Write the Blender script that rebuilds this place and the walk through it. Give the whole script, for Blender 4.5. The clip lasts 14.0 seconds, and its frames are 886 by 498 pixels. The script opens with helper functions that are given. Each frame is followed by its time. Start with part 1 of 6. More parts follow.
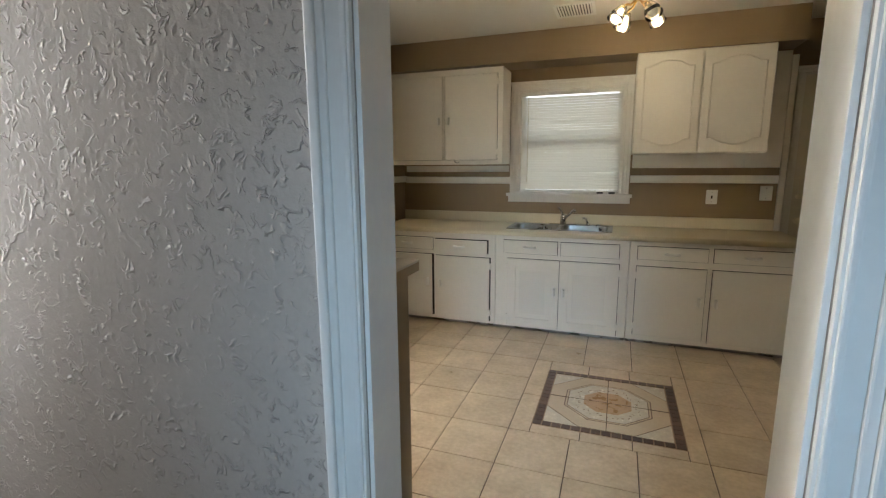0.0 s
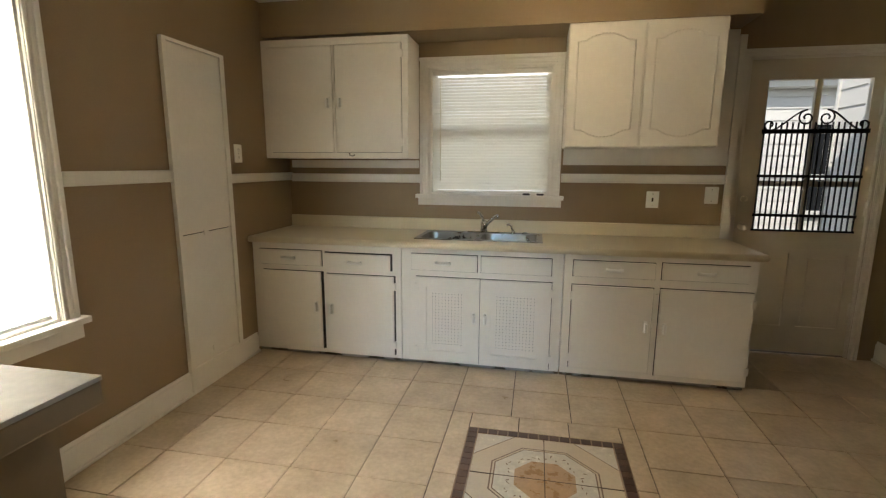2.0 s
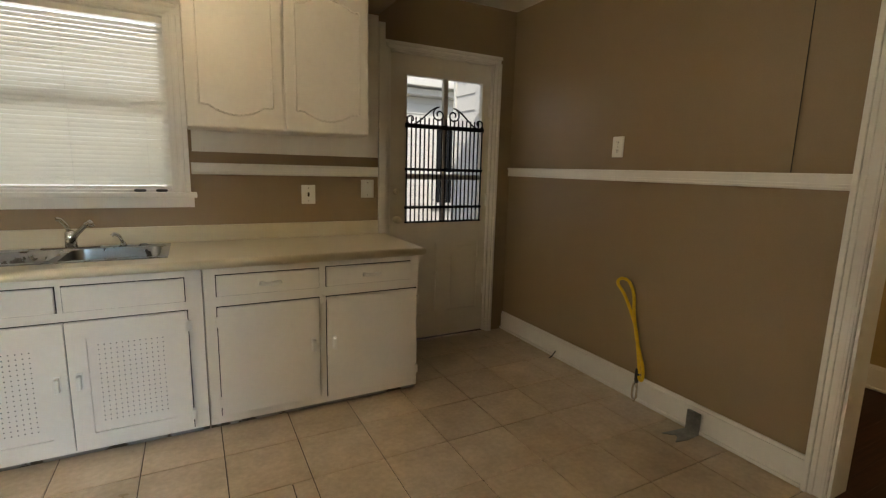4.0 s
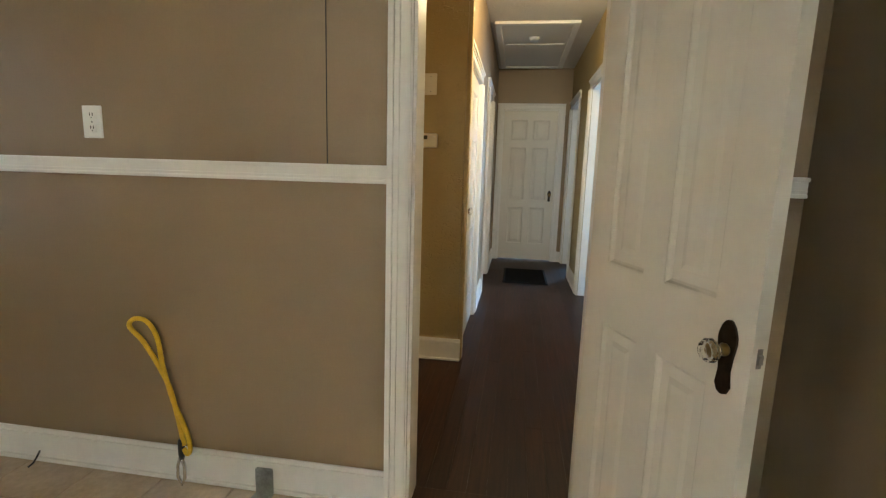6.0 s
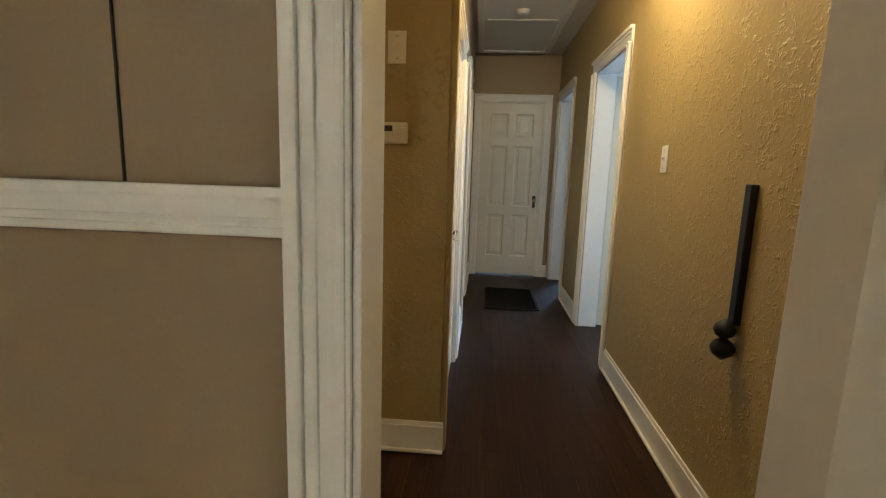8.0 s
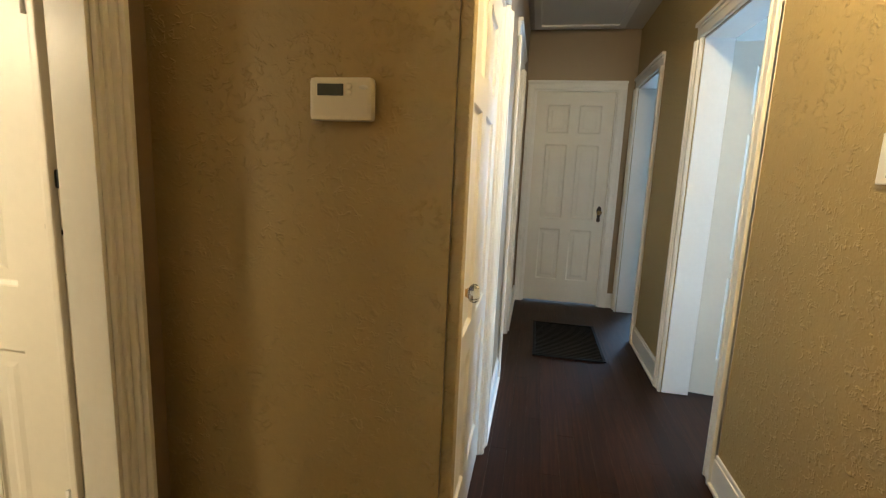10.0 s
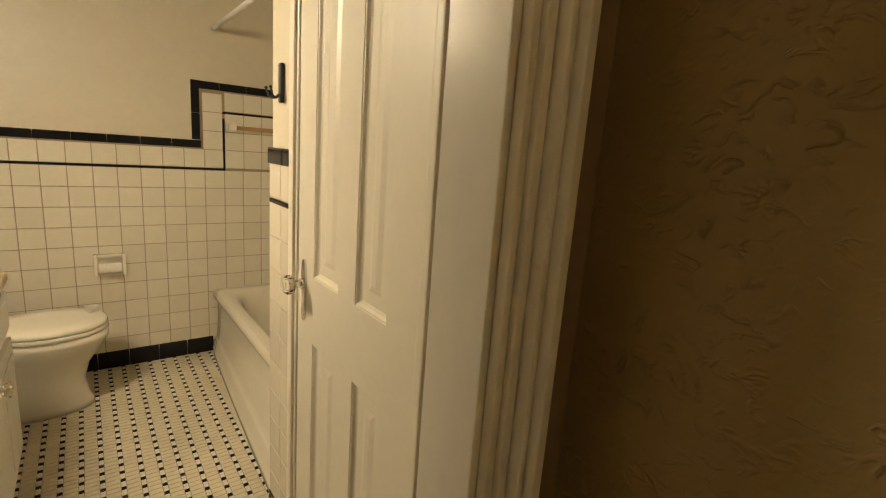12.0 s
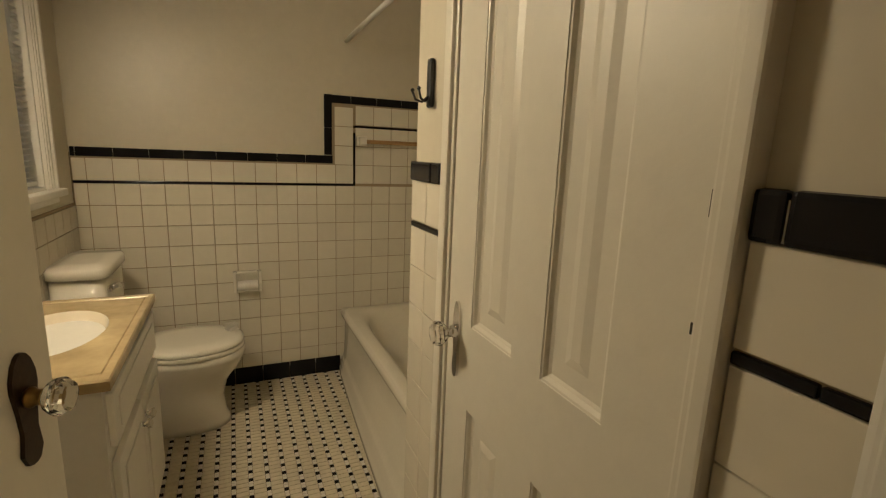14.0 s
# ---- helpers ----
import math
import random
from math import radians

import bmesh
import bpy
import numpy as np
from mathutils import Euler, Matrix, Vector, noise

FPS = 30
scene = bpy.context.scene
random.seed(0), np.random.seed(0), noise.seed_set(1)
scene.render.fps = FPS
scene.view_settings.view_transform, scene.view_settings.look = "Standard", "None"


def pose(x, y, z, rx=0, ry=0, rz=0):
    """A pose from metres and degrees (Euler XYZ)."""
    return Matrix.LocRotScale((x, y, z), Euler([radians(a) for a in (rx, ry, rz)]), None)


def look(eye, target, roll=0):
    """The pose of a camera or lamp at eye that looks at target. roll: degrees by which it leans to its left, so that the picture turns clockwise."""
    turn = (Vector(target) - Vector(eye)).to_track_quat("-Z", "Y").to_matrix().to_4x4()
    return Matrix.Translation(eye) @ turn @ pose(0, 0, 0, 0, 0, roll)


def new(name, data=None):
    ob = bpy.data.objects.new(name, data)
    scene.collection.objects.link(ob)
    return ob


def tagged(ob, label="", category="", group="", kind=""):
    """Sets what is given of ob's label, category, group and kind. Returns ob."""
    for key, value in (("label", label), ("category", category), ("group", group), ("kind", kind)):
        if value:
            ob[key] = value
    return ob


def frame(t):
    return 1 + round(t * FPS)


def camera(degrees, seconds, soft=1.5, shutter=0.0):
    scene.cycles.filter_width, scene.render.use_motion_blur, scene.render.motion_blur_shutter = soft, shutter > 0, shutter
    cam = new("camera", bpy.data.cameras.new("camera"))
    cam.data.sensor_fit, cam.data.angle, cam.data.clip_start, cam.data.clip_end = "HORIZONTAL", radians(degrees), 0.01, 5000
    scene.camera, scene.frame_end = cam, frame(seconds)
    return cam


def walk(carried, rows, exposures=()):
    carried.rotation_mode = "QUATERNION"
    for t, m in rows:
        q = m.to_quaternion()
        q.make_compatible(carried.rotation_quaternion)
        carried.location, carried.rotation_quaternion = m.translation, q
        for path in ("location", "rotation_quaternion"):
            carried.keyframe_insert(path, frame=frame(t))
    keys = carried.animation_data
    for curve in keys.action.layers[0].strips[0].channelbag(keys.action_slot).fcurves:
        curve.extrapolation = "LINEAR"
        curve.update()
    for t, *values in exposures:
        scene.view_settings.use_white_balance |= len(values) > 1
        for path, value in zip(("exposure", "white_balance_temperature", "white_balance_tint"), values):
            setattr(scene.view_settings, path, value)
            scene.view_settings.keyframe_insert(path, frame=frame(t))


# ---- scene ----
cam = camera(86.2, 14.0, soft=1.25)
PATH = [
    (0, (0.075, -0.022, 1.415), (-0.605, 1.826, 1.065), -0.4),
    (0.5, (0.041, 0.28, 1.378), (-0.564, 2.156, 1.038), -0.4),
    (1, (-0.023, 0.538, 1.364), (-0.576, 2.431, 1.031), -0.4),
    (1.5, (-0.03, 0.715, 1.368), (-0.497, 2.63, 1.03), -0.1),
    (2, (0.002, 0.853, 1.372), (-0.378, 2.785, 1.022), 0.3),
    (2.2, (0.01, 0.882, 1.373), (-0.33, 2.82, 1.015), 0.4),
    (4.3, (0.264, 1.538, 1.311), (1.435, 3.128, 0.993), 1.9),
    (4.5, (0.348, 1.592, 1.326), (1.671, 3.06, 1.019), 2.2),
    (5, (0.51, 1.686, 1.346), (2.16, 2.777, 1.053), 2.5),
    (5.5, (0.65, 1.795, 1.34), (2.53, 2.414, 1.053), 1.7),
    (6, (0.781, 1.881, 1.323), (2.732, 2.177, 0.998), 1.7),
    (6.5, (1.057, 1.911, 1.344), (3.012, 2.162, 1.009), 1.5),
    (7, (1.322, 1.981, 1.357), (3.282, 2.195, 1.021), 1.8),
    (7.5, (1.558, 2.087, 1.363), (3.525, 2.239, 1.035), 1.8),
    (9.8, (2.826, 2.055, 1.367), (4.785, 2.304, 1.051), 2.1),
    (10, (2.91, 2.055, 1.373), (4.848, 2.427, 1.049), 2.5),
    (10.5, (3.058, 2.151, 1.357), (4.894, 2.86, 0.999), 3.0),
    (11, (3.182, 2.344, 1.348), (4.839, 3.396, 0.967), 3.4),
    (11.5, (3.33, 2.508, 1.342), (4.712, 3.895, 0.936), 4.0),
    (12, (3.464, 2.658, 1.356), (4.658, 4.213, 0.959), 4.2),
    (12.5, (3.5, 2.832, 1.36), (4.535, 4.497, 0.965), 3.6),
    (13, (3.507, 2.983, 1.363), (4.414, 4.721, 0.967), 3.3),
    (13.5, (3.502, 3.024, 1.354), (4.315, 4.808, 0.958), 2.8),
    (14, (3.497, 3.003, 1.352), (4.297, 4.795, 0.965), 2.3),
]
EXPOSURES = [(0.0, 0.03, 6500, 11), (1.0, 0.15, 6800, 12), (1.5, 0.25, 6800, 11), (4.5, 0.15, 7100, 12), (5.0, 0.85, 6300, 9), (5.5, 1.0, 5900, 8), (6.5, 0.9, 5800, 8), (7.5, 0.6, 6100, 9), (9.8, 1.15, 6000, 9), (10.5, 1.1, 5900, 8), (11.0, 0.85, 6000, 8), (12.0, 0.25, 6200, 10), (13.0, -0.30, 6100, 10), (14.0, -0.55, 6050, 10)]
walk(cam, [(t, look(eye, target, roll)) for t, eye, target, roll in PATH], EXPOSURES)

# ---- world, sun and large lights ----
world = bpy.data.worlds.new("world")
scene.world = world
world.use_nodes = True
wn = world.node_tree
sky = wn.nodes.new("ShaderNodeTexSky")
sky.sky_type = 'NISHITA'
sky.sun_disc = False
sky.sun_elevation = radians(40.7)
sky.sun_rotation = radians(213.7)
wn.nodes["Background"].inputs["Strength"].default_value = 0.15
wn.links.new(sky.outputs[0], wn.nodes["Background"].inputs["Color"])


def lamp(name, kind, m, watts, col, size=0.1, size_y=None, spread=180):
    d = bpy.data.lights.new(name, kind)
    d.energy, d.color = watts, col
    if kind == 'AREA':
        d.shape = 'RECTANGLE'
        d.size, d.size_y = size, size_y or size
        d.spread = radians(spread)
    elif kind == 'SUN':
        d.angle = radians(0.5)
    else:
        d.shadow_soft_size = size
    ob = new(name, d)
    ob.matrix_world = m
    return ob


DAY, WARM = (0.86, 0.93, 1.0), (1.0, 0.77, 0.42)
lamp("sun", 'SUN', look((-4, -6, 6.2), (0, 0, 0)), 3.2, (1.0, 0.95, 0.86))
lamp("sky_left_window", 'AREA', look((-2.75, 2.05, 1.75), (0, 2.2, 0.9)), 860, (0.95, 0.96, 0.96), 3.0, 2.6)
lamp("sky_sink_window", 'AREA', look((-0.36, 4.95, 1.62), (-0.36, 0, 1.5)), 9, DAY, 1.3, 1.2)
# Unseen indoor lamp, added for bluish front-room daylight; no window stands behind it.
lamp("front_room_fill", 'AREA', look((0.50, -2.25, 2.0), (0.0, 0.9, 0.85)), 4.6, (0.44, 0.71, 1.0), 0.7, 0.9, 38)
lamp("sky_bedroom", 'AREA', look((5.9, -1.4, 1.6), (5.8, 2, 1.1)), 80, (0.42, 0.68, 1.0), 1.3, 1.3)
lamp("sky_far_room", 'AREA', look((9.6, -0.2, 1.6), (6.5, 1.0, 1.2)), 36, (0.42, 0.68, 1.0), 1.0, 1.2)
lamp("hall_bulb", 'POINT', Matrix.Translation((4.20, 1.58, 2.62)), 37, WARM, 0.07)
lamp("vanity_bulb", 'AREA', look((2.93, 4.40, 1.93), (3.75, 4.60, 0.9)), 21, (1.0, 0.785, 0.48), 0.12, 0.34)
for k, (lx, ly) in enumerate(((0.06, 3.36), (0.16, 3.42), (0.26, 3.30))):
    lamp("kitchen_bulb", 'POINT', Matrix.Translation((lx, ly, 2.20)), 1.5, (1.0, 0.78, 0.48), 0.04)


# ---- materials ----
def node(nt, kind, **ins):
    n = nt.nodes.new(kind)
    for k, v in ins.items():
        n.inputs[k.replace("_", " ")].default_value = v
    return n


def ramp(nt, fac, stops):
    r = nt.nodes.new("ShaderNodeValToRGB")
    while len(r.color_ramp.elements) < len(stops):
        r.color_ramp.elements.new(0.5)
    for e, (p, c) in zip(r.color_ramp.elements, stops):
        e.position = p
        e.color = (*c, 1) if len(c) == 3 else c
    nt.links.new(fac, r.inputs[0])
    return r.outputs[0]


def shade(c, k):
    return tuple(min(1, a * k) for a in c)


def mat(name, col, rough=0.5, metal=0.0, var=0.12, stain=1.3, grain=60.0, bump=0.05, depth=0.002, piece=0.0, col2=None, spec=0.5):
    """Painted or natural surface: stains at one scale, grain at another, fine relief."""
    m = bpy.data.materials.new(name)
    m.use_nodes = True
    nt = m.node_tree
    p = nt.nodes["Principled BSDF"]
    p.inputs["Metallic"].default_value = metal
    p.inputs["Specular IOR Level"].default_value = spec
    geo = nt.nodes.new("ShaderNodeNewGeometry")
    big = node(nt, "ShaderNodeTexNoise", Scale=stain, Detail=5.0, Roughness=0.6)
    fine = node(nt, "ShaderNodeTexNoise", Scale=grain, Detail=4.0)
    for n in (big, fine):
        nt.links.new(geo.outputs["Position"], n.inputs["Vector"])
    c = ramp(nt, big.outputs[0], [(0.25, shade(col, 1 - var)), (0.75, shade(col2 or col, 1 + var * 0.6))])
    mix = nt.nodes.new("ShaderNodeMix")
    mix.data_type, mix.blend_type = 'RGBA', 'MULTIPLY'
    mix.inputs[0].default_value = 1.0
    nt.links.new(c, mix.inputs[6])
    nt.links.new(ramp(nt, fine.outputs[0], [(0.3, (1 - var * 0.6,) * 3), (0.7, (1, 1, 1))]), mix.inputs[7])
    last = mix.outputs[2]
    if piece:
        info = nt.nodes.new("ShaderNodeObjectInfo")
        mix2 = nt.nodes.new("ShaderNodeMix")
        mix2.data_type, mix2.blend_type = 'RGBA', 'MULTIPLY'
        mix2.inputs[0].default_value = 1.0
        nt.links.new(last, mix2.inputs[6])
        nt.links.new(ramp(nt, info.outputs["Random"], [(0, (1 - piece,) * 3), (1, (1, 1, 1))]), mix2.inputs[7])
        last = mix2.outputs[2]
    nt.links.new(last, p.inputs["Base Color"])
    rr = nt.nodes.new("ShaderNodeMapRange")
    rr.inputs[3].default_value, rr.inputs[4].default_value = max(0.02, rough * 0.8), min(1, rough * 1.2)
    nt.links.new(big.outputs[0], rr.inputs[0])
    nt.links.new(rr.outputs[0], p.inputs["Roughness"])
    if bump:
        b = node(nt, "ShaderNodeBump", Strength=bump, Distance=depth)
        nt.links.new(fine.outputs[0], b.inputs["Height"])
        nt.links.new(b.outputs[0], p.inputs["Normal"])
    return m


def plaster(name, col, rough, strength=0.6, var=0.08, fineness=1.0, soft_edge=1.0, flat=1.0, patch=0.0, peel=0.40):
    """Hand-trowelled plaster: short broken ridges and smooth lands."""
    m = mat(name, col, rough, var=var, bump=0)
    nt = m.node_tree
    p = nt.nodes["Principled BSDF"]
    geo = nt.nodes.new("ShaderNodeNewGeometry")
    warp = node(nt, "ShaderNodeTexNoise", Scale=9.0, Detail=3.0)
    add = nt.nodes.new("ShaderNodeVectorMath")
    add.operation = 'MULTIPLY_ADD'
    add.inputs[1].default_value = (0.05, 0.05, 0.05)
    squash = nt.nodes.new("ShaderNodeMapping")
    squash.inputs["Scale"].default_value = (1.0, 1.0, flat)
    nt.links.new(geo.outputs["Position"], warp.inputs["Vector"])
    nt.links.new(warp.outputs[1], add.inputs[0])
    nt.links.new(geo.outputs["Position"], add.inputs[2])
    ridge = node(nt, "ShaderNodeTexNoise", Scale=18.0 * fineness, Detail=2.0, Roughness=0.5, Distortion=0.7)
    cut = node(nt, "ShaderNodeTexNoise", Scale=26.0 * fineness, Detail=1.0)
    land = node(nt, "ShaderNodeTexNoise", Scale=7.0 * fineness, Detail=2.0)
    grit = node(nt, "ShaderNodeTexNoise", Scale=90.0 * fineness, Detail=2.0)
    soft = node(nt, "ShaderNodeTexNoise", Scale=42.0 * fineness, Detail=3.0)
    nt.links.new(add.outputs[0], squash.inputs[0])
    nt.links.new(squash.outputs[0], ridge.inputs["Vector"])
    for n in (land, grit, soft, cut):
        nt.links.new(geo.outputs["Position"], n.inputs["Vector"])
    line = ramp(nt, ridge.outputs[0], [(0.497 - 0.052 * soft_edge, (0, 0, 0)), (0.497, (1, 1, 1)), (0.515, (0.9, 0.9, 0.9)), (0.515 + 0.030 * soft_edge, (0, 0, 0))])
    short = ramp(nt, cut.outputs[0], [(0.46, (0, 0, 0)), (0.62, (1, 1, 1))])
    gate = ramp(nt, land.outputs[0], [(0.36 + patch, (0.20 - patch * 2, ) * 3), (0.62, (1, 1, 1))])

    def both(p1, p2):
        q = nt.nodes.new("ShaderNodeMath")
        q.operation = 'MULTIPLY'
        nt.links.new(p1, q.inputs[0])
        nt.links.new(p2, q.inputs[1])
        return q.outputs[0]

    high = both(both(line, short), gate)
    for src, share in ((grit.outputs[0], 0.10), (soft.outputs[0], peel)):
        mad = nt.nodes.new("ShaderNodeMath")
        mad.operation = 'MULTIPLY_ADD'
        mad.inputs[1].default_value = share
        nt.links.new(src, mad.inputs[0])
        nt.links.new(high, mad.inputs[2])
        high = mad.outputs[0]
    b = node(nt, "ShaderNodeBump", Strength=strength, Distance=0.010)
    nt.links.new(high, b.inputs["Height"])
    nt.links.new(b.outputs[0], p.inputs["Normal"])
    return m


def glassy(name, col=(1, 1, 1), rough=0.0, ior=1.45):
    m = bpy.data.materials.new(name)
    m.use_nodes = True
    p = m.node_tree.nodes["Principled BSDF"]
    p.inputs["Base Color"].default_value = (*col, 1)
    p.inputs["Roughness"].default_value = rough
    p.inputs["IOR"].default_value = ior
    p.inputs["Transmission Weight"].default_value = 1.0
    return m


def glow(name, col, strength):
    m = bpy.data.materials.new(name)
    m.use_nodes = True
    p = m.node_tree.nodes["Principled BSDF"]
    p.inputs["Base Color"].default_value = (*col, 1)
    p.inputs["Emission Color"].default_value = (*col, 1)
    p.inputs["Emission Strength"].default_value = strength
    return m


def slat_mat():
    m = bpy.data.materials.new("blind_vinyl")
    m.use_nodes = True
    nt = m.node_tree
    p = nt.nodes["Principled BSDF"]
    p.inputs["Base Color"].default_value = (0.82, 0.80, 0.74, 1)
    p.inputs["Roughness"].default_value = 0.45
    tr = nt.nodes.new("ShaderNodeBsdfTranslucent")
    tr.inputs["Color"].default_value = (0.86, 0.85, 0.80, 1)
    mx = nt.nodes.new("ShaderNodeMixShader")
    mx.inputs[0].default_value = 0.5
    nt.links.new(p.outputs[0], mx.inputs[1])
    nt.links.new(tr.outputs[0], mx.inputs[2])
    nt.links.new(mx.outputs[0], nt.nodes["Material Output"].inputs["Surface"])
    return m


def plank_mat():
    """Dark stained boards that run along x, with long grain."""
    m = mat("dark_floor_boards", (0.036, 0.0135, 0.0065), 0.45, spec=0.2, var=0.35, stain=2.0, grain=40, bump=0.06, piece=0.35)
    nt = m.node_tree
    p = nt.nodes["Principled BSDF"]
    geo = nt.nodes.new("ShaderNodeNewGeometry")
    mp = nt.nodes.new("ShaderNodeMapping")
    mp.inputs["Scale"].default_value = (2.0, 45.0, 1.0)
    g = node(nt, "ShaderNodeTexNoise", Scale=1.5, Detail=6.0, Distortion=0.6)
    nt.links.new(geo.outputs["Position"], mp.inputs[0])
    nt.links.new(mp.outputs[0], g.inputs["Vector"])
    old = p.inputs["Base Color"].links[0].from_socket
    mx = nt.nodes.new("ShaderNodeMix")
    mx.data_type, mx.blend_type = 'RGBA', 'MULTIPLY'
    mx.inputs[0].default_value = 1.0
    nt.links.new(old, mx.inputs[6])
    nt.links.new(ramp(nt, g.outputs[0], [(0.3, (0.5, 0.45, 0.42)), (0.7, (1.5, 1.35, 1.2))]), mx.inputs[7])
    nt.links.new(mx.outputs[2], p.inputs["Base Color"])
    return m


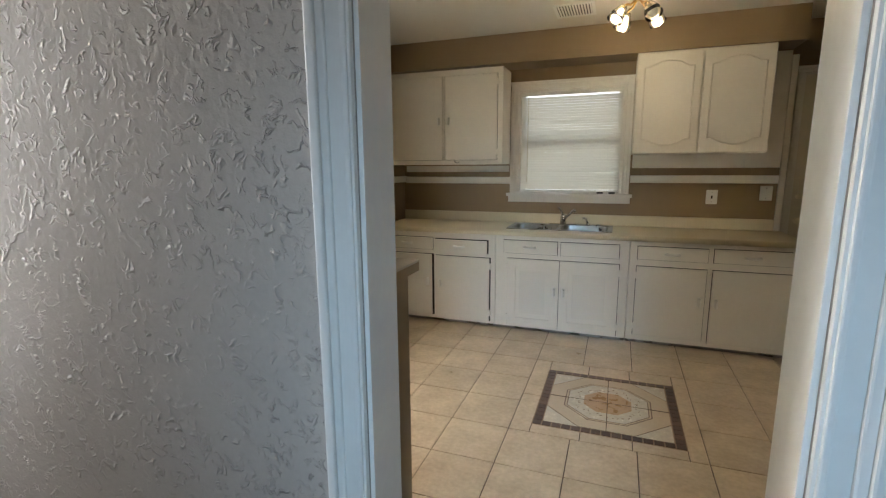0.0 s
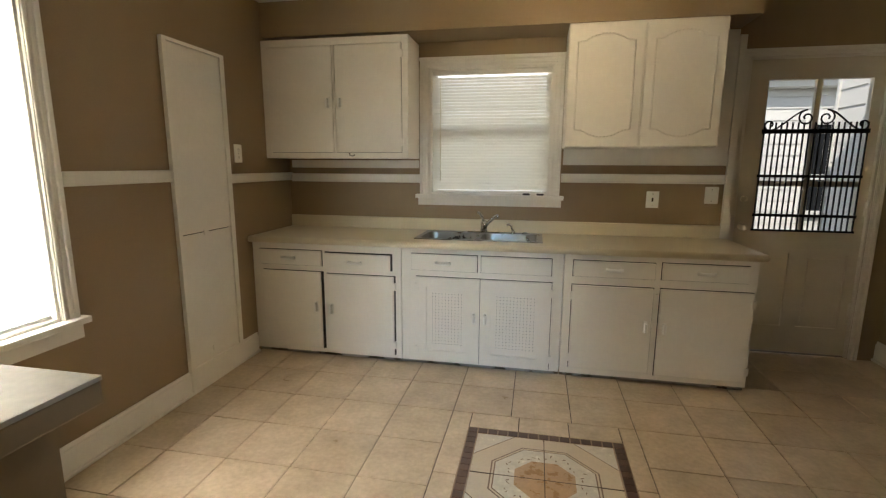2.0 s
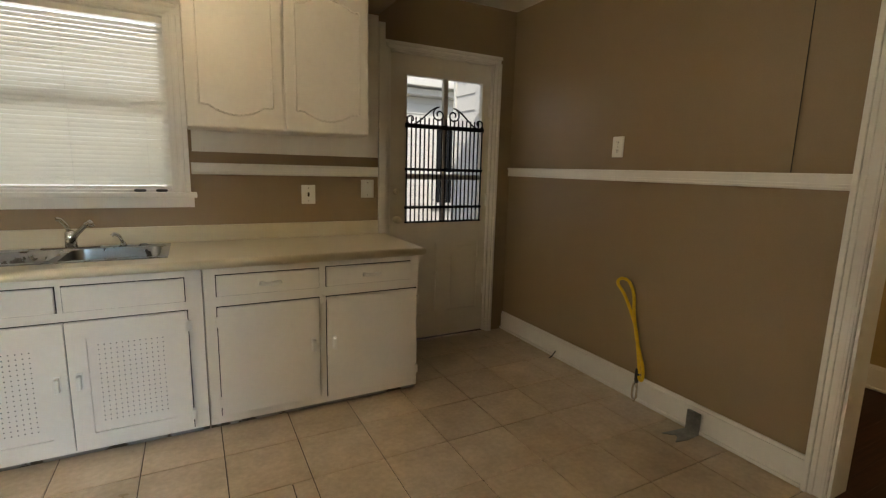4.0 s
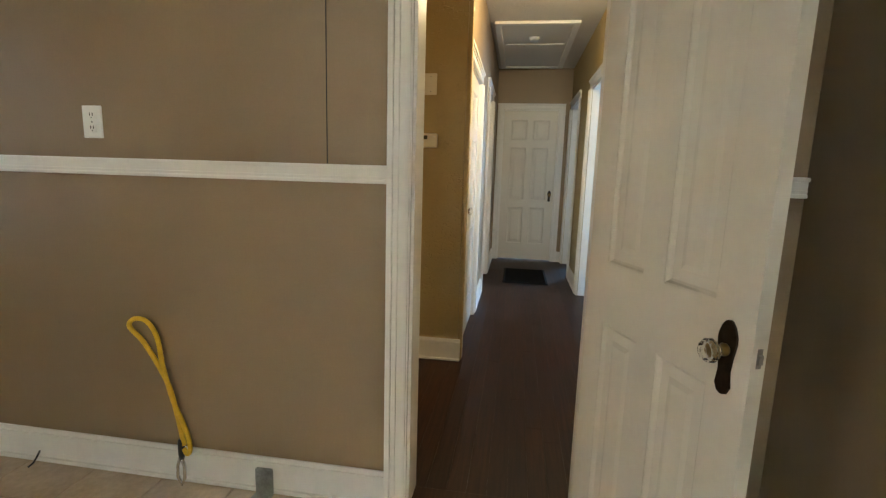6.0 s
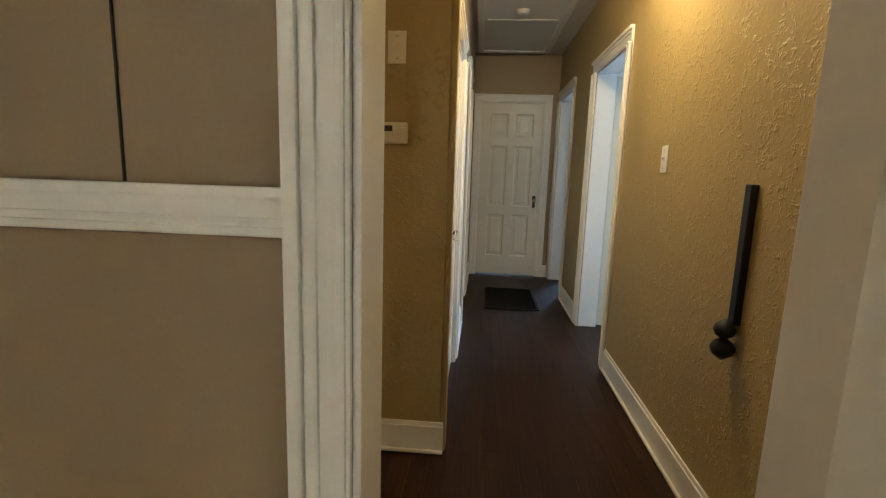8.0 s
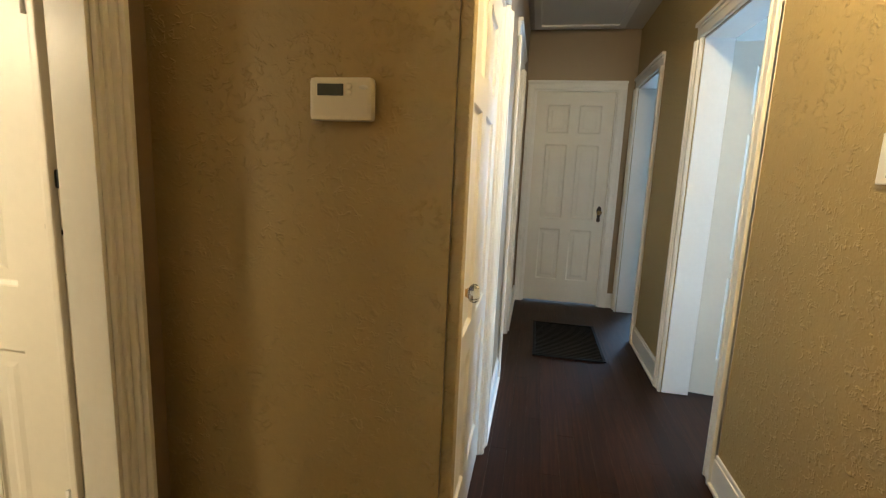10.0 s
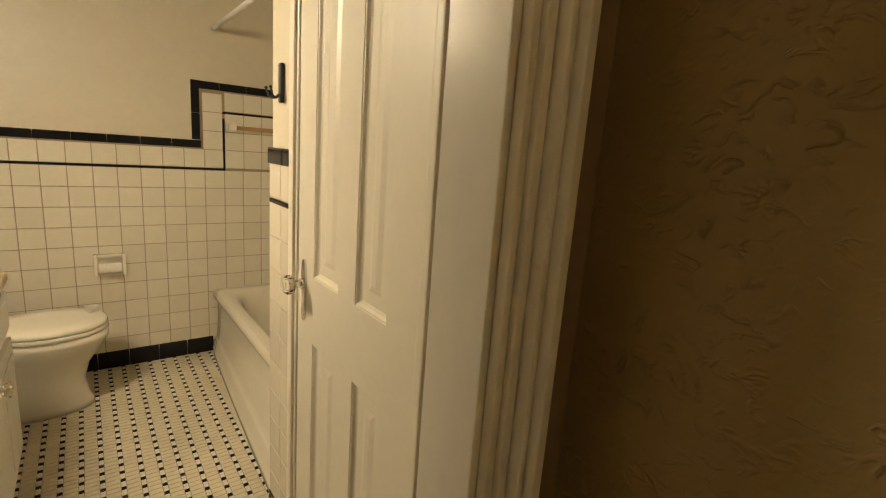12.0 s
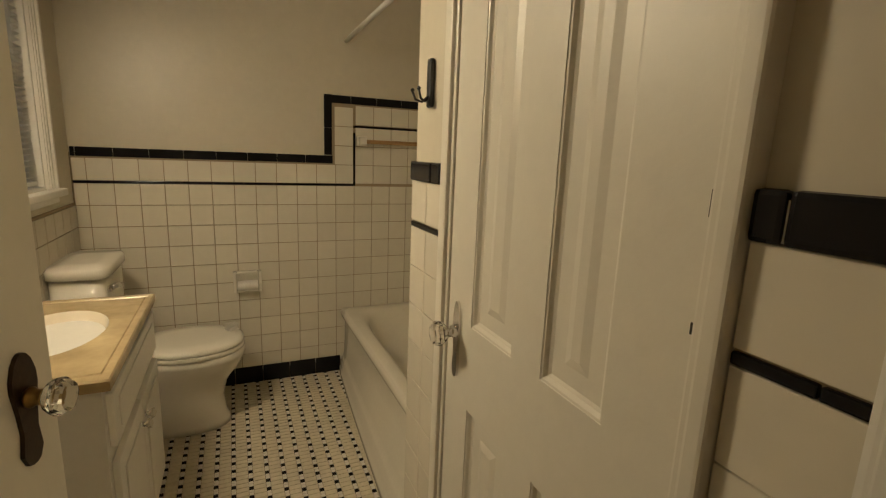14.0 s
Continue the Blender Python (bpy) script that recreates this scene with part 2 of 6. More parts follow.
M = dict(
    tan=mat("tan_wall_paint", (0.285, 0.205, 0.118), 0.42, var=0.07, stain=1.1, grain=130, bump=0.10, depth=0.002),
    white=mat("white_gloss_paint", (0.80, 0.78, 0.73), 0.34, var=0.05, stain=2.0, grain=45, bump=0.14, depth=0.002),
    door_white=mat("door_cream_paint", (0.72, 0.68, 0.59), 0.40, var=0.05, stain=2.2, grain=34, bump=0.22, depth=0.003),
    cab=mat("cabinet_white_paint", (0.78, 0.75, 0.68), 0.36, var=0.05, stain=2.4, grain=40, bump=0.12, depth=0.002),
    grille=mat("dull_black_metal", (0.011, 0.010, 0.010), 0.75, spec=0.15, var=0.3, stain=14, grain=90, bump=0.2),
    # Near black: painted shade in gaps, holes and slots; also real dark marks and beds.
    gap=mat("gap_shade_and_marks", (0.026, 0.023, 0.02), 0.8),
    grey_plaster=plaster("grey_textured_plaster", (0.43, 0.40, 0.36), 0.8, 1.0, fineness=1.3, soft_edge=1.2),
    tan_plaster=plaster("tan_textured_plaster", (0.385, 0.288, 0.118), 0.5, 0.5, fineness=1.5, soft_edge=1.6, flat=1.4, patch=0.04, peel=0.25),
    ceil=mat("ceiling_paint", (0.74, 0.71, 0.65), 0.8, var=0.05, grain=80, bump=0.2),
    ceil_plaster=plaster("textured_ceiling", (0.66, 0.62, 0.55), 0.7, 0.6),
    laminate=mat("ivory_laminate", (0.66, 0.59, 0.43), 0.33, var=0.06, stain=3, grain=150, bump=0.03),
    bar_top=mat("worn_bar_top", (0.55, 0.50, 0.41), 0.40, var=0.22, stain=5.0, grain=60, bump=0.06),
    tile=mat("beige_floor_tile", (0.58, 0.445, 0.29), 0.30, var=0.20, stain=5.0, grain=40, bump=0.06, piece=0.16, col2=(0.63, 0.505, 0.36)),
    grout=mat("brown_grout", (0.10, 0.066, 0.042), 0.9, var=0.2, grain=200, bump=0.2),
    mosaic=mat("brown_mosaic", (0.15, 0.082, 0.056), 0.35, var=0.3, stain=9, grain=70, piece=0.45),
    inlay_grout=mat("pale_tan_grout", (0.36, 0.25, 0.17), 0.9, var=0.2, grain=200, bump=0.2),
    inlay=mat("cream_inlay_tile", (0.62, 0.51, 0.37), 0.26, var=0.08, stain=6, grain=60),
    inlay_pale=mat("pale_patterned_inlay", (0.66, 0.60, 0.49), 0.26, var=0.14, stain=26, grain=90),
    inlay_tan=mat("tan_inlay_octagon", (0.44, 0.27, 0.135), 0.28, var=0.2, stain=14, grain=80),
    inlay_line=mat("brown_inlay_line", (0.17, 0.10, 0.055), 0.35),
    boards=plank_mat(),
    bath_tile=mat("cream_glazed_tile", (0.72, 0.67, 0.56), 0.14, var=0.05, stain=3, grain=20, bump=0.03, piece=0.07),
    bath_grout=mat("tan_tile_grout", (0.33, 0.255, 0.16), 0.9, grain=200),
    pale_grout=mat("pale_tile_grout", (0.60, 0.56, 0.47), 0.85, grain=200),
    black_tile=mat("black_glazed_tile", (0.010, 0.010, 0.012), 0.13, var=0.2, stain=4, grain=25, bump=0.03, spec=0.28),
    floor_white=mat("white_floor_mosaic", (0.74, 0.71, 0.64), 0.3, var=0.12, stain=3.0, grain=60),
    floor_cream=mat("cream_floor_mosaic", (0.68, 0.61, 0.46), 0.32, var=0.2, stain=3.0, grain=60),
    bath_wall=mat("bathroom_wall_paint", (0.60, 0.55, 0.44), 0.38, var=0.06, stain=1.6, grain=28, bump=0.18, depth=0.003),
    porcelain=mat("white_porcelain", (0.76, 0.72, 0.63), 0.12, var=0.03, bump=0.0),
    tub=mat("enamelled_tub", (0.70, 0.66, 0.56), 0.16, var=0.06, stain=3.0, bump=0.0),
    marble=mat("tan_cultured_marble", (0.46, 0.34, 0.175), 0.22, var=0.25, stain=5, grain=18, bump=0.02, col2=(0.57, 0.45, 0.26)),
    basin=mat("cream_basin", (0.82, 0.74, 0.60), 0.18, var=0.05, stain=10),
    chrome=mat("chrome", (0.75, 0.74, 0.72), 0.12, 1.0, var=0.05, bump=0.0),
    steel=mat("brushed_steel", (0.30, 0.29, 0.27), 0.28, 1.0, var=0.15, stain=8, grain=120, bump=0.05),
    galv=mat("galvanised_steel", (0.35, 0.36, 0.34), 0.42, 0.9, var=0.3, stain=25, grain=90),
    iron=mat("black_wrought_iron", (0.012, 0.012, 0.014), 0.5, 0.3, var=0.3, stain=12, grain=120, bump=0.15),
    bronze=mat("dark_bronze", (0.055, 0.035, 0.022), 0.38, 0.8, var=0.4, stain=30, grain=90, bump=0.1),
    brass=mat("aged_brass", (0.45, 0.29, 0.10), 0.35, 1.0, var=0.25, stain=25),
    crystal=glassy("crystal_glass", (0.98, 0.97, 0.93), 0.02, 1.5),
    pane=glassy("window_glass", (0.97, 0.98, 0.97), 0.0, 1.02),
    plate=mat("ivory_plastic", (0.76, 0.71, 0.58), 0.35, var=0.03, bump=0.0),
    plate_white=mat("white_plastic", (0.80, 0.79, 0.75), 0.35, var=0.03, bump=0.0),
    lcd=mat("grey_display", (0.06, 0.065, 0.055), 0.25),
    black=mat("black_plastic", (0.015, 0.015, 0.016), 0.35),
    vinyl=slat_mat(),
    yellow=mat("yellow_rope", (0.78, 0.50, 0.014), 0.55, var=0.15, stain=40, grain=300, bump=0.5, depth=0.003),
    wood=mat("oak_rod", (0.42, 0.25, 0.10), 0.4, var=0.25, stain=12, grain=60),
    siding=mat("white_siding", (0.74, 0.74, 0.72), 0.55, var=0.06, stain=0.8),
    ground=mat("bare_yard_ground", (0.16, 0.14, 0.10), 0.95, var=0.4, stain=0.7, grain=20, bump=0.5, depth=0.02),
    shelter=mat("plain_rear_wall", (0.45, 0.42, 0.37), 0.7, var=0.08),
    bulb=glow("lit_bulb", (1.0, 0.82, 0.55), 40.0),
    shade_glass=glassy("ribbed_shade_glass", (1.0, 0.97, 0.90), 0.2, 1.12),
    paper=mat("toilet_paper", (0.80, 0.77, 0.70), 0.9, grain=200, bump=0.2),
    dark_glass=mat("dark_window_glass", (0.02, 0.022, 0.025), 0.1, bump=0.0),
    yellow_wood=mat("yellow_painted_wood", (0.55, 0.40, 0.14), 0.55, var=0.1),
)


# ---- building tools ----
def box(bm, x0, y0, z0, x1, y1, z1, bevel=0.0):
    x0, x1 = min(x0, x1), max(x0, x1)
    y0, y1 = min(y0, y1), max(y0, y1)
    z0, z1 = min(z0, z1), max(z0, z1)
    b = bmesh.new()
    bmesh.ops.create_cube(b, size=1)
    for v in b.verts:
        v.co = Vector(((x0 + x1) / 2 + v.co.x * (x1 - x0), (y0 + y1) / 2 + v.co.y * (y1 - y0), (z0 + z1) / 2 + v.co.z * (z1 - z0)))
    if bevel:
        bmesh.ops.bevel(b, geom=b.edges[:], offset=min(bevel, 0.45 * min(x1 - x0, y1 - y0, z1 - z0)), segments=2, affect='EDGES', profile=0.6)
    merge(bm, b)
    return bm


def merge(bm, b, m=None):
    me = bpy.data.meshes.new("tmp")
    if m is not None:
        bmesh.ops.transform(b, matrix=m, verts=b.verts)
    b.to_mesh(me)
    b.free()
    bm.from_mesh(me)
    bpy.data.meshes.remove(me)
    return bm


def lathe(bm, prof, n=24, m=None, sx=1.0, sy=1.0):
    """A turned shape about z from (radius, height) pairs."""
    b = bmesh.new()
    rings = [[b.verts.new((r * sx * math.cos(2 * math.pi * i / n), r * sy * math.sin(2 * math.pi * i / n), z)) for i in range(n)] for r, z in prof]
    for a, c in zip(rings, rings[1:]):
        for i in range(n):
            b.faces.new((a[i], a[(i + 1) % n], c[(i + 1) % n], c[i]))
    for ring, flip in ((rings[0], True), (rings[-1], False)):
        b.faces.new(ring[::-1] if flip else ring)
    for f in b.faces:
        f.smooth = True
    return merge(bm, b, m)


def loft(bm, rings, cap=True, smooth=True):
    b = bmesh.new()
    vs = [[b.verts.new(p) for p in r] for r in rings]
    n = len(vs[0])
    for a, c in zip(vs, vs[1:]):
        for i in range(n):
            b.faces.new((a[i], a[(i + 1) % n], c[(i + 1) % n], c[i]))
    if cap:
        b.faces.new(vs[0][::-1])
        b.faces.new(vs[-1])
    bmesh.ops.recalc_face_normals(b, faces=b.faces)
    for f in b.faces:
        f.smooth = smooth
    return merge(bm, b)


def tube(bm, pts, r, n=8):
    """A rod of radius r along the points."""
    pts = [Vector(p) for p in pts]
    rings = []
    side = None
    for i, p in enumerate(pts):
        d = (pts[min(i + 1, len(pts) - 1)] - pts[max(i - 1, 0)]).normalized()
        if side is None:
            side = d.orthogonal().normalized()
        side = (side - d * side.dot(d)).normalized()
        up = d.cross(side)
        rings.append([p + r * (math.cos(2 * math.pi * k / n) * side + math.sin(2 * math.pi * k / n) * up) for k in range(n)])
    return loft(bm, rings)


def oval(cx, cy, z, rx, ry, n=32, power=2.0):
    out = []
    for k in range(n):
        a = 2 * math.pi * k / n
        c, s = math.cos(a), math.sin(a)
        out.append((cx + rx * math.copysign(abs(c) ** (2 / power), c), cy + ry * math.copysign(abs(s) ** (2 / power), s), z))
    return out


def mesh_of(name, bm, material):
    me = bpy.data.meshes.new(name)
    bm.to_mesh(me)
    bm.free()
    me.materials.append(material)
    return me


def part(name, bm, material, parent, label=""):
    ob = new(name, mesh_of(name, bm, material))
    ob.parent = parent
    return tagged(ob, label)


def piece(name, me, parent, loc, rot=None):
    ob = new(name, me)
    ob.parent = parent
    ob.location = loc
    if rot:
        ob.rotation_euler = rot
    return ob


def thing(name, label, category, m=None, group="", kind=""):
    ob = new(name)
    ob.empty_display_size = 0.1
    if m is not None:
        ob.matrix_world = m
    return tagged(ob, label, category, group, kind)


def solid(name, bm, material, label="", category="", kind="", group=""):
    return tagged(new(name, mesh_of(name, bm, material)), label, category, group, kind)


def axbox(bm, axis, u0, u1, n0, n1, z0, z1, bevel=0.0):
    """A box against a wall: n runs across the wall, u along it."""
    if axis == 'x':
        return box(bm, n0, u0, z0, n1, u1, z1, bevel)
    return box(bm, u0, n0, z0, u1, n1, z1, bevel)


def wall(name, axis, n0, n1, u0, u1, z1, holes, material, label):
    """A thick wall with openings (u0, u1, z0, z1) cut through it."""
    bm = bmesh.new()
    us = sorted({u0, u1, *[h[0] for h in holes], *[h[1] for h in holes]})
    for a, b in zip(us, us[1:]):
        hs = sorted([h for h in holes if h[0] <= a + 1e-6 and h[1] >= b - 1e-6], key=lambda h: h[2])
        z = 0.0
        for h in hs:
            if h[2] > z + 1e-6:
                axbox(bm, axis, a, b, n0, n1, z, h[2])
            z = h[3]
        if z < z1:
            axbox(bm, axis, a, b, n0, n1, z, z1)
    bmesh.ops.remove_doubles(bm, verts=bm.verts, dist=1e-5)
    return solid(name, bm, material, label, "wall", "structure")


def skin(name, axis, face, out, u0, u1, z0, z1, holes, material, label, thick=0.004):
    """A coat of plaster on one side of a wall."""
    bm = bmesh.new()
    us = sorted({u0, u1, *[h[0] for h in holes], *[h[1] for h in holes]})
    for a, b in zip(us, us[1:]):
        hs = sorted([h for h in holes if h[0] <= a + 1e-6 and h[1] >= b - 1e-6], key=lambda h: h[2])
        z = z0
        for h in hs:
            if h[2] > z + 1e-6:
                axbox(bm, axis, a, b, face, face + out * thick, z, h[2])
            z = h[3]
        if z < z1:
            axbox(bm, axis, a, b, face, face + out * thick, z, z1)
    bmesh.ops.remove_doubles(bm, verts=bm.verts, dist=1e-5)
    return solid(name, bm, material, label, "wall", "structure")


def casing(name, axis, face, out, a0, a1, top, w=0.09, legs=(True, True), bottom=0.0, material=None, label="white painted moulded door casing"):
    """Moulded trim round an opening a0 to a1; out is the side it stands out to."""
    material = material or M["white"]
    t = thing(name, label, "trim", kind="structure")
    runs = []
    if legs[0]:
        runs.append((a0 - w, a0, bottom, top, -1))
    if legs[1]:
        runs.append((a1, a1 + w, bottom, top, 1))
    for u0, u1, z0, z1, s in runs:
        bm = bmesh.new()
        axbox(bm, axis, u0, u1, face, face + out * 0.014, z0, z1, 0.002)
        outer = (u0, u0 + 0.022) if s < 0 else (u1 - 0.022, u1)
        axbox(bm, axis, outer[0], outer[1], face, face + out * 0.030, z0, z1, 0.005)
        step = (u0 + 0.022, u0 + 0.042) if s < 0 else (u1 - 0.042, u1 - 0.022)
        axbox(bm, axis, step[0], step[1], face, face + out * 0.022, z0, z1, 0.005)
        inner = (u1 - 0.020, u1 - 0.006) if s < 0 else (u0 + 0.006, u0 + 0.020)
        axbox(bm, axis, inner[0], inner[1], face, face + out * 0.020, z0, z1, 0.004)
        part("leg", bm, material, t)
    bm = bmesh.new()
    h0, h1 = a0 - (w if legs[0] else 0), a1 + (w if legs[1] else 0)
    axbox(bm, axis, h0, h1, face, face + out * 0.014, top, top + w, 0.002)
    axbox(bm, axis, h0 - 0.003, h1 + 0.003, face, face + out * 0.031, top + w - 0.022, top + w + 0.002, 0.005)
    axbox(bm, axis, h0 + 0.02, h1 - 0.02, face, face + out * 0.022, top + w - 0.042, top + w - 0.022, 0.005)
    axbox(bm, axis, h0 + w * 0.7, h1 - w * 0.7, face, face + out * 0.020, top + 0.006, top + 0.020, 0.004)
    part("head", bm, material, t)
    return t


def jamb(name, axis, n0, n1, a0, a1, top, material=None, t=0.012, sides=(True, True)):
    bm = bmesh.new()
    if sides[0]:
        axbox(bm, axis, a0, a0 + t, n0, n1, 0.004, top, 0.002)
    if sides[1]:
        axbox(bm, axis, a1 - t, a1, n0, n1, 0.004, top, 0.002)
    axbox(bm, axis, a0 + t, a1 - t, n0, n1, top - t, top, 0.002)
    return solid(name, bm, material or M["white"], "white painted door lining", "door frame", "structure")


def baseboard(axis, face, out, u0, u1, h=0.15, t=0.016, shoe=True):
    bm = bmesh.new()
    axbox(bm, axis, u0, u1, face, face + out * t, 0.004, h - 0.02, 0.002)
    axbox(bm, axis, u0, u1, face, face + out * (t - 0.006), h - 0.022, h, 0.004)
    if shoe:
        axbox(bm, axis, u0, u1, face + out * t * 0.9, face + out * (t + 0.014), 0.004, 0.022, 0.006)
    return solid("baseboard", bm, M["white"], "white painted wooden baseboard along the wall foot", "baseboard", "structure")


def knob_set(parent, x, y, z, out, plate=None, long=0.165, slim=1.0):
    """Faceted crystal knob on a shaped long plate. out: +1 or -1 along the door's y."""
    k = new("knob_set")
    k.parent = parent
    k.location = (x, y, z)
    bm = bmesh.new()
    zs = [-0.62, -0.60, -0.5, -0.3, -0.1, 0.1, 0.2, 0.32, 0.38, 0.40]
    ws = [slim * w for w in (0.004, 0.012, 0.020, 0.015, 0.019, 0.025, 0.024, 0.017, 0.009, 0.003)]
    rings = []
    for d in (0.0, out * 0.006):
        rings.append([(w, d, a * long) for a, w in zip(zs, ws)] + [(-w, d, a * long) for a, w in reversed(list(zip(zs, ws)))])
    loft(bm, rings, smooth=False)
    part("backplate", bm, plate or M["bronze"], k)
    turn = Matrix.Rotation(radians(-90 * out), 4, 'X')
    bm = bmesh.new()
    lathe(bm, [(0.013, 0.004), (0.015, 0.012), (0.011, 0.018), (0.012, 0.026), (0.016, 0.030)], 20, turn)
    part("collar", bm, plate or M["brass"], k)
    bm = bmesh.new()
    lathe(bm, [(0.012, 0.029), (0.020, 0.033), (0.027, 0.043), (0.027, 0.051), (0.021, 0.060), (0.008, 0.063)], 12, turn)
    for f in bm.faces:
        f.smooth = False
    part("knob", bm, M["crystal"], k)
    return k


def panel_door(name, m, w, h, panels, label, t=0.036, material=None, raised=True, kind="structure"):
    """A framed door, x along its width, y through it; panels (x0, z0, x1, z1)."""
    material = material or M["door_white"]
    d = thing(name, label, "door", m, kind=kind)
    xs = sorted({0, w, *[p[0] for p in panels], *[p[2] for p in panels]})
    zs = sorted({0, h, *[p[1] for p in panels], *[p[3] for p in panels]})
    bm = bmesh.new()
    for a, b in zip(xs, xs[1:]):
        for c, e in zip(zs, zs[1:]):
            if not any(p[0] <= a + 1e-6 and p[2] >= b - 1e-6 and p[1] <= c + 1e-6 and p[3] >= e - 1e-6 for p in panels):
                box(bm, a, 0, c, b, t, e)
    bmesh.ops.remove_doubles(bm, verts=bm.verts, dist=1e-5)
    part("frame", bm, material, d)
    for x0, z0, x1, z1 in panels:
        bm = bmesh.new()
        lip, base, field = 0.0015, 0.0115, (0.0075 if raised else 0.0105)
        for s in (1, -1):
            y0 = 0.0 if s > 0 else t
            steps = ((0.0, lip), (0.004, lip + 0.001), (0.009, base - 0.003), (0.015, base), (0.044, base), (0.060, field))
            r = [[(x0 + g, y0 + s * dd, z0 + g), (x1 - g, y0 + s * dd, z0 + g), (x1 - g, y0 + s * dd, z1 - g), (x0 + g, y0 + s * dd, z1 - g)] for g, dd in steps if x1 - x0 > 2 * g + 0.01]
            loft(bm, [[(x, t / 2, z) for x, y, z in r[0]]] + r, smooth=False)
        part("panel", bm, material, d)
    return d


def six_panel(w, h):
    s = w * 0.15
    mid = w * 0.12
    xa, xb, xc, xd = s, (w - mid) / 2, (w + mid) / 2, w - s
    rows = ((0.11 * h, 0.36 * h), (0.41 * h, 0.76 * h), (0.81 * h, 0.94 * h))
    return [(a, z0, b, z1) for z0, z1 in rows for a, b in ((xa, xb), (xc, xd))]


def four_panel(w, h, lock=(0.42, 0.50), stile=0.16, low=0.10, top=0.93):
    s, mid = w * stile, w * 0.13
    return [(a, z0 * h, b, z1 * h) for z0, z1 in ((low, lock[0]), (lock[1], top)) for a, b in ((s, (w - mid) / 2), ((w + mid) / 2, w - s))]


def hinge(parent, x, y, z):
    bm = bmesh.new()
    box(bm, x - 0.012, y - 0.003, z - 0.045, x + 0.012, y + 0.003, z + 0.045, 0.001)
    lathe(bm, [(0.006, -0.05), (0.006, 0.05)], 10, Matrix.Translation((x, y - 0.004, z)))
    part("hinge", bm, M["white"], parent)


def wall_plate(name, axis, face, out, u, z, w, h, kind, label, material=None, lever=None):
    """Switch or socket plate on a wall."""
    material = material or M["plate_white"]
    t = thing(name, label, "outlet" if "outlet" in name else "switch")
    bm = bmesh.new()
    axbox(bm, axis, u - w / 2, u + w / 2, face, face + out * 0.007, z - h / 2, z + h / 2, 0.004)
    part("cover_plate", bm, material, t)
    f = face + out * 0.007
    if kind == "socket":
        for dz in (-h * 0.2, h * 0.2):
            bm = bmesh.new()
            axbox(bm, axis, u - w * 0.22, u + w * 0.22, f, f + out * 0.002, z + dz - h * 0.13, z + dz + h * 0.13, 0.002)
            s = part("socket", bm, material, t)
            bm = bmesh.new()
            for du in (-0.006, 0.006):
                axbox(bm, axis, u + du - 0.0015, u + du + 0.0015, f + out * 0.002, f + out * 0.0026, z + dz - 0.002, z + dz + 0.009)
            axbox(bm, axis, u - 0.002, u + 0.002, f + out * 0.002, f + out * 0.0026, z + dz - 0.010, z + dz - 0.006)
            part("slot", bm, M["gap"], s)
    elif kind == "toggle":
        bm = bmesh.new()
        axbox(bm, axis, u - 0.006, u + 0.006, f, f + out * 0.002, z - 0.013, z + 0.013, 0.001)
        axbox(bm, axis, u - 0.004, u + 0.004, f, f + out * 0.012, z - 0.002, z + 0.010, 0.002)
        part("toggle", bm, lever or material, t)
    for dz in ((-h * 0.34, h * 0.34) if kind != "socket" else (0.0,)):
        bm = bmesh.new()
        axbox(bm, axis, u - 0.003, u + 0.003, f, f + out * 0.0015, z + dz - 0.003, z + dz + 0.003, 0.001)
        part("screw", bm, M["steel"], t)
    return t


def blind(name, axis, n, u0, u1, z0, z1, label, tilt=50, pitch=0.0225, cord_side=0.06):
    """A venetian blind: headrail, slats, bottom rail, ladder cords and wand."""
    t = thing(name, label, "blind", group="window blinds")
    bm = bmesh.new()
    axbox(bm, axis, u0, u1, n - 0.016, n + 0.016, z1 - 0.032, z1, 0.003)
    part("headrail", bm, M["plate_white"], t)
    bm = bmesh.new()
    axbox(bm, axis, u0, u1, n - 0.012, n + 0.012, z0, z0 + 0.016, 0.003)
    part("bottom_rail", bm, M["plate_white"], t)
    ln = u1 - u0
    bm = bmesh.new()
    prof = [(-0.0125, 0.0), (-0.005, 0.0016), (0.005, 0.0016), (0.0125, 0.0)]
    rings = []
    for uu in (-ln / 2, ln / 2):
        ring = [(uu, a, b) for a, b in prof] + [(uu, a, b - 0.0006) for a, b in reversed(prof)]
        rings.append(ring)
    loft(bm, rings, smooth=False)
    me = mesh_of("slat", bm, M["vinyl"])
    z = z0 + 0.030
    rnd = random.Random(7)
    while z < z1 - 0.036:
        a = radians(tilt + rnd.uniform(-4, 4))
        rot = (a, 0, 0) if axis == 'y' else (a, 0, radians(90))
        loc = ((u0 + u1) / 2, n, z) if axis == 'y' else (n, (u0 + u1) / 2, z)
        piece("slat", me, t, loc, rot)
        z += pitch
    for fr in (0.12, 0.5, 0.88):
        bm = bmesh.new()
        uu = u0 + ln * fr
        for dn in (-0.013, 0.013):
            axbox(bm, axis, uu - 0.001, uu + 0.001, n + dn - 0.0006, n + dn + 0.0006, z0 + 0.014, z1 - 0.03)
        part("ladder_cord", bm, M["plate_white"], t)
    return t

# ---- large structure ----
KX0, KX1, KY0, KY1 = -1.99, 2.43, 0.99, 4.47      # kitchen
KZ, HZ = 2.50, 2.83                                # ceilings
DY = 4.60                                          # wall of the back door
HX, HY0, HY1, HXE = 3.95, 1.16, 2.24, 8.10         # hall
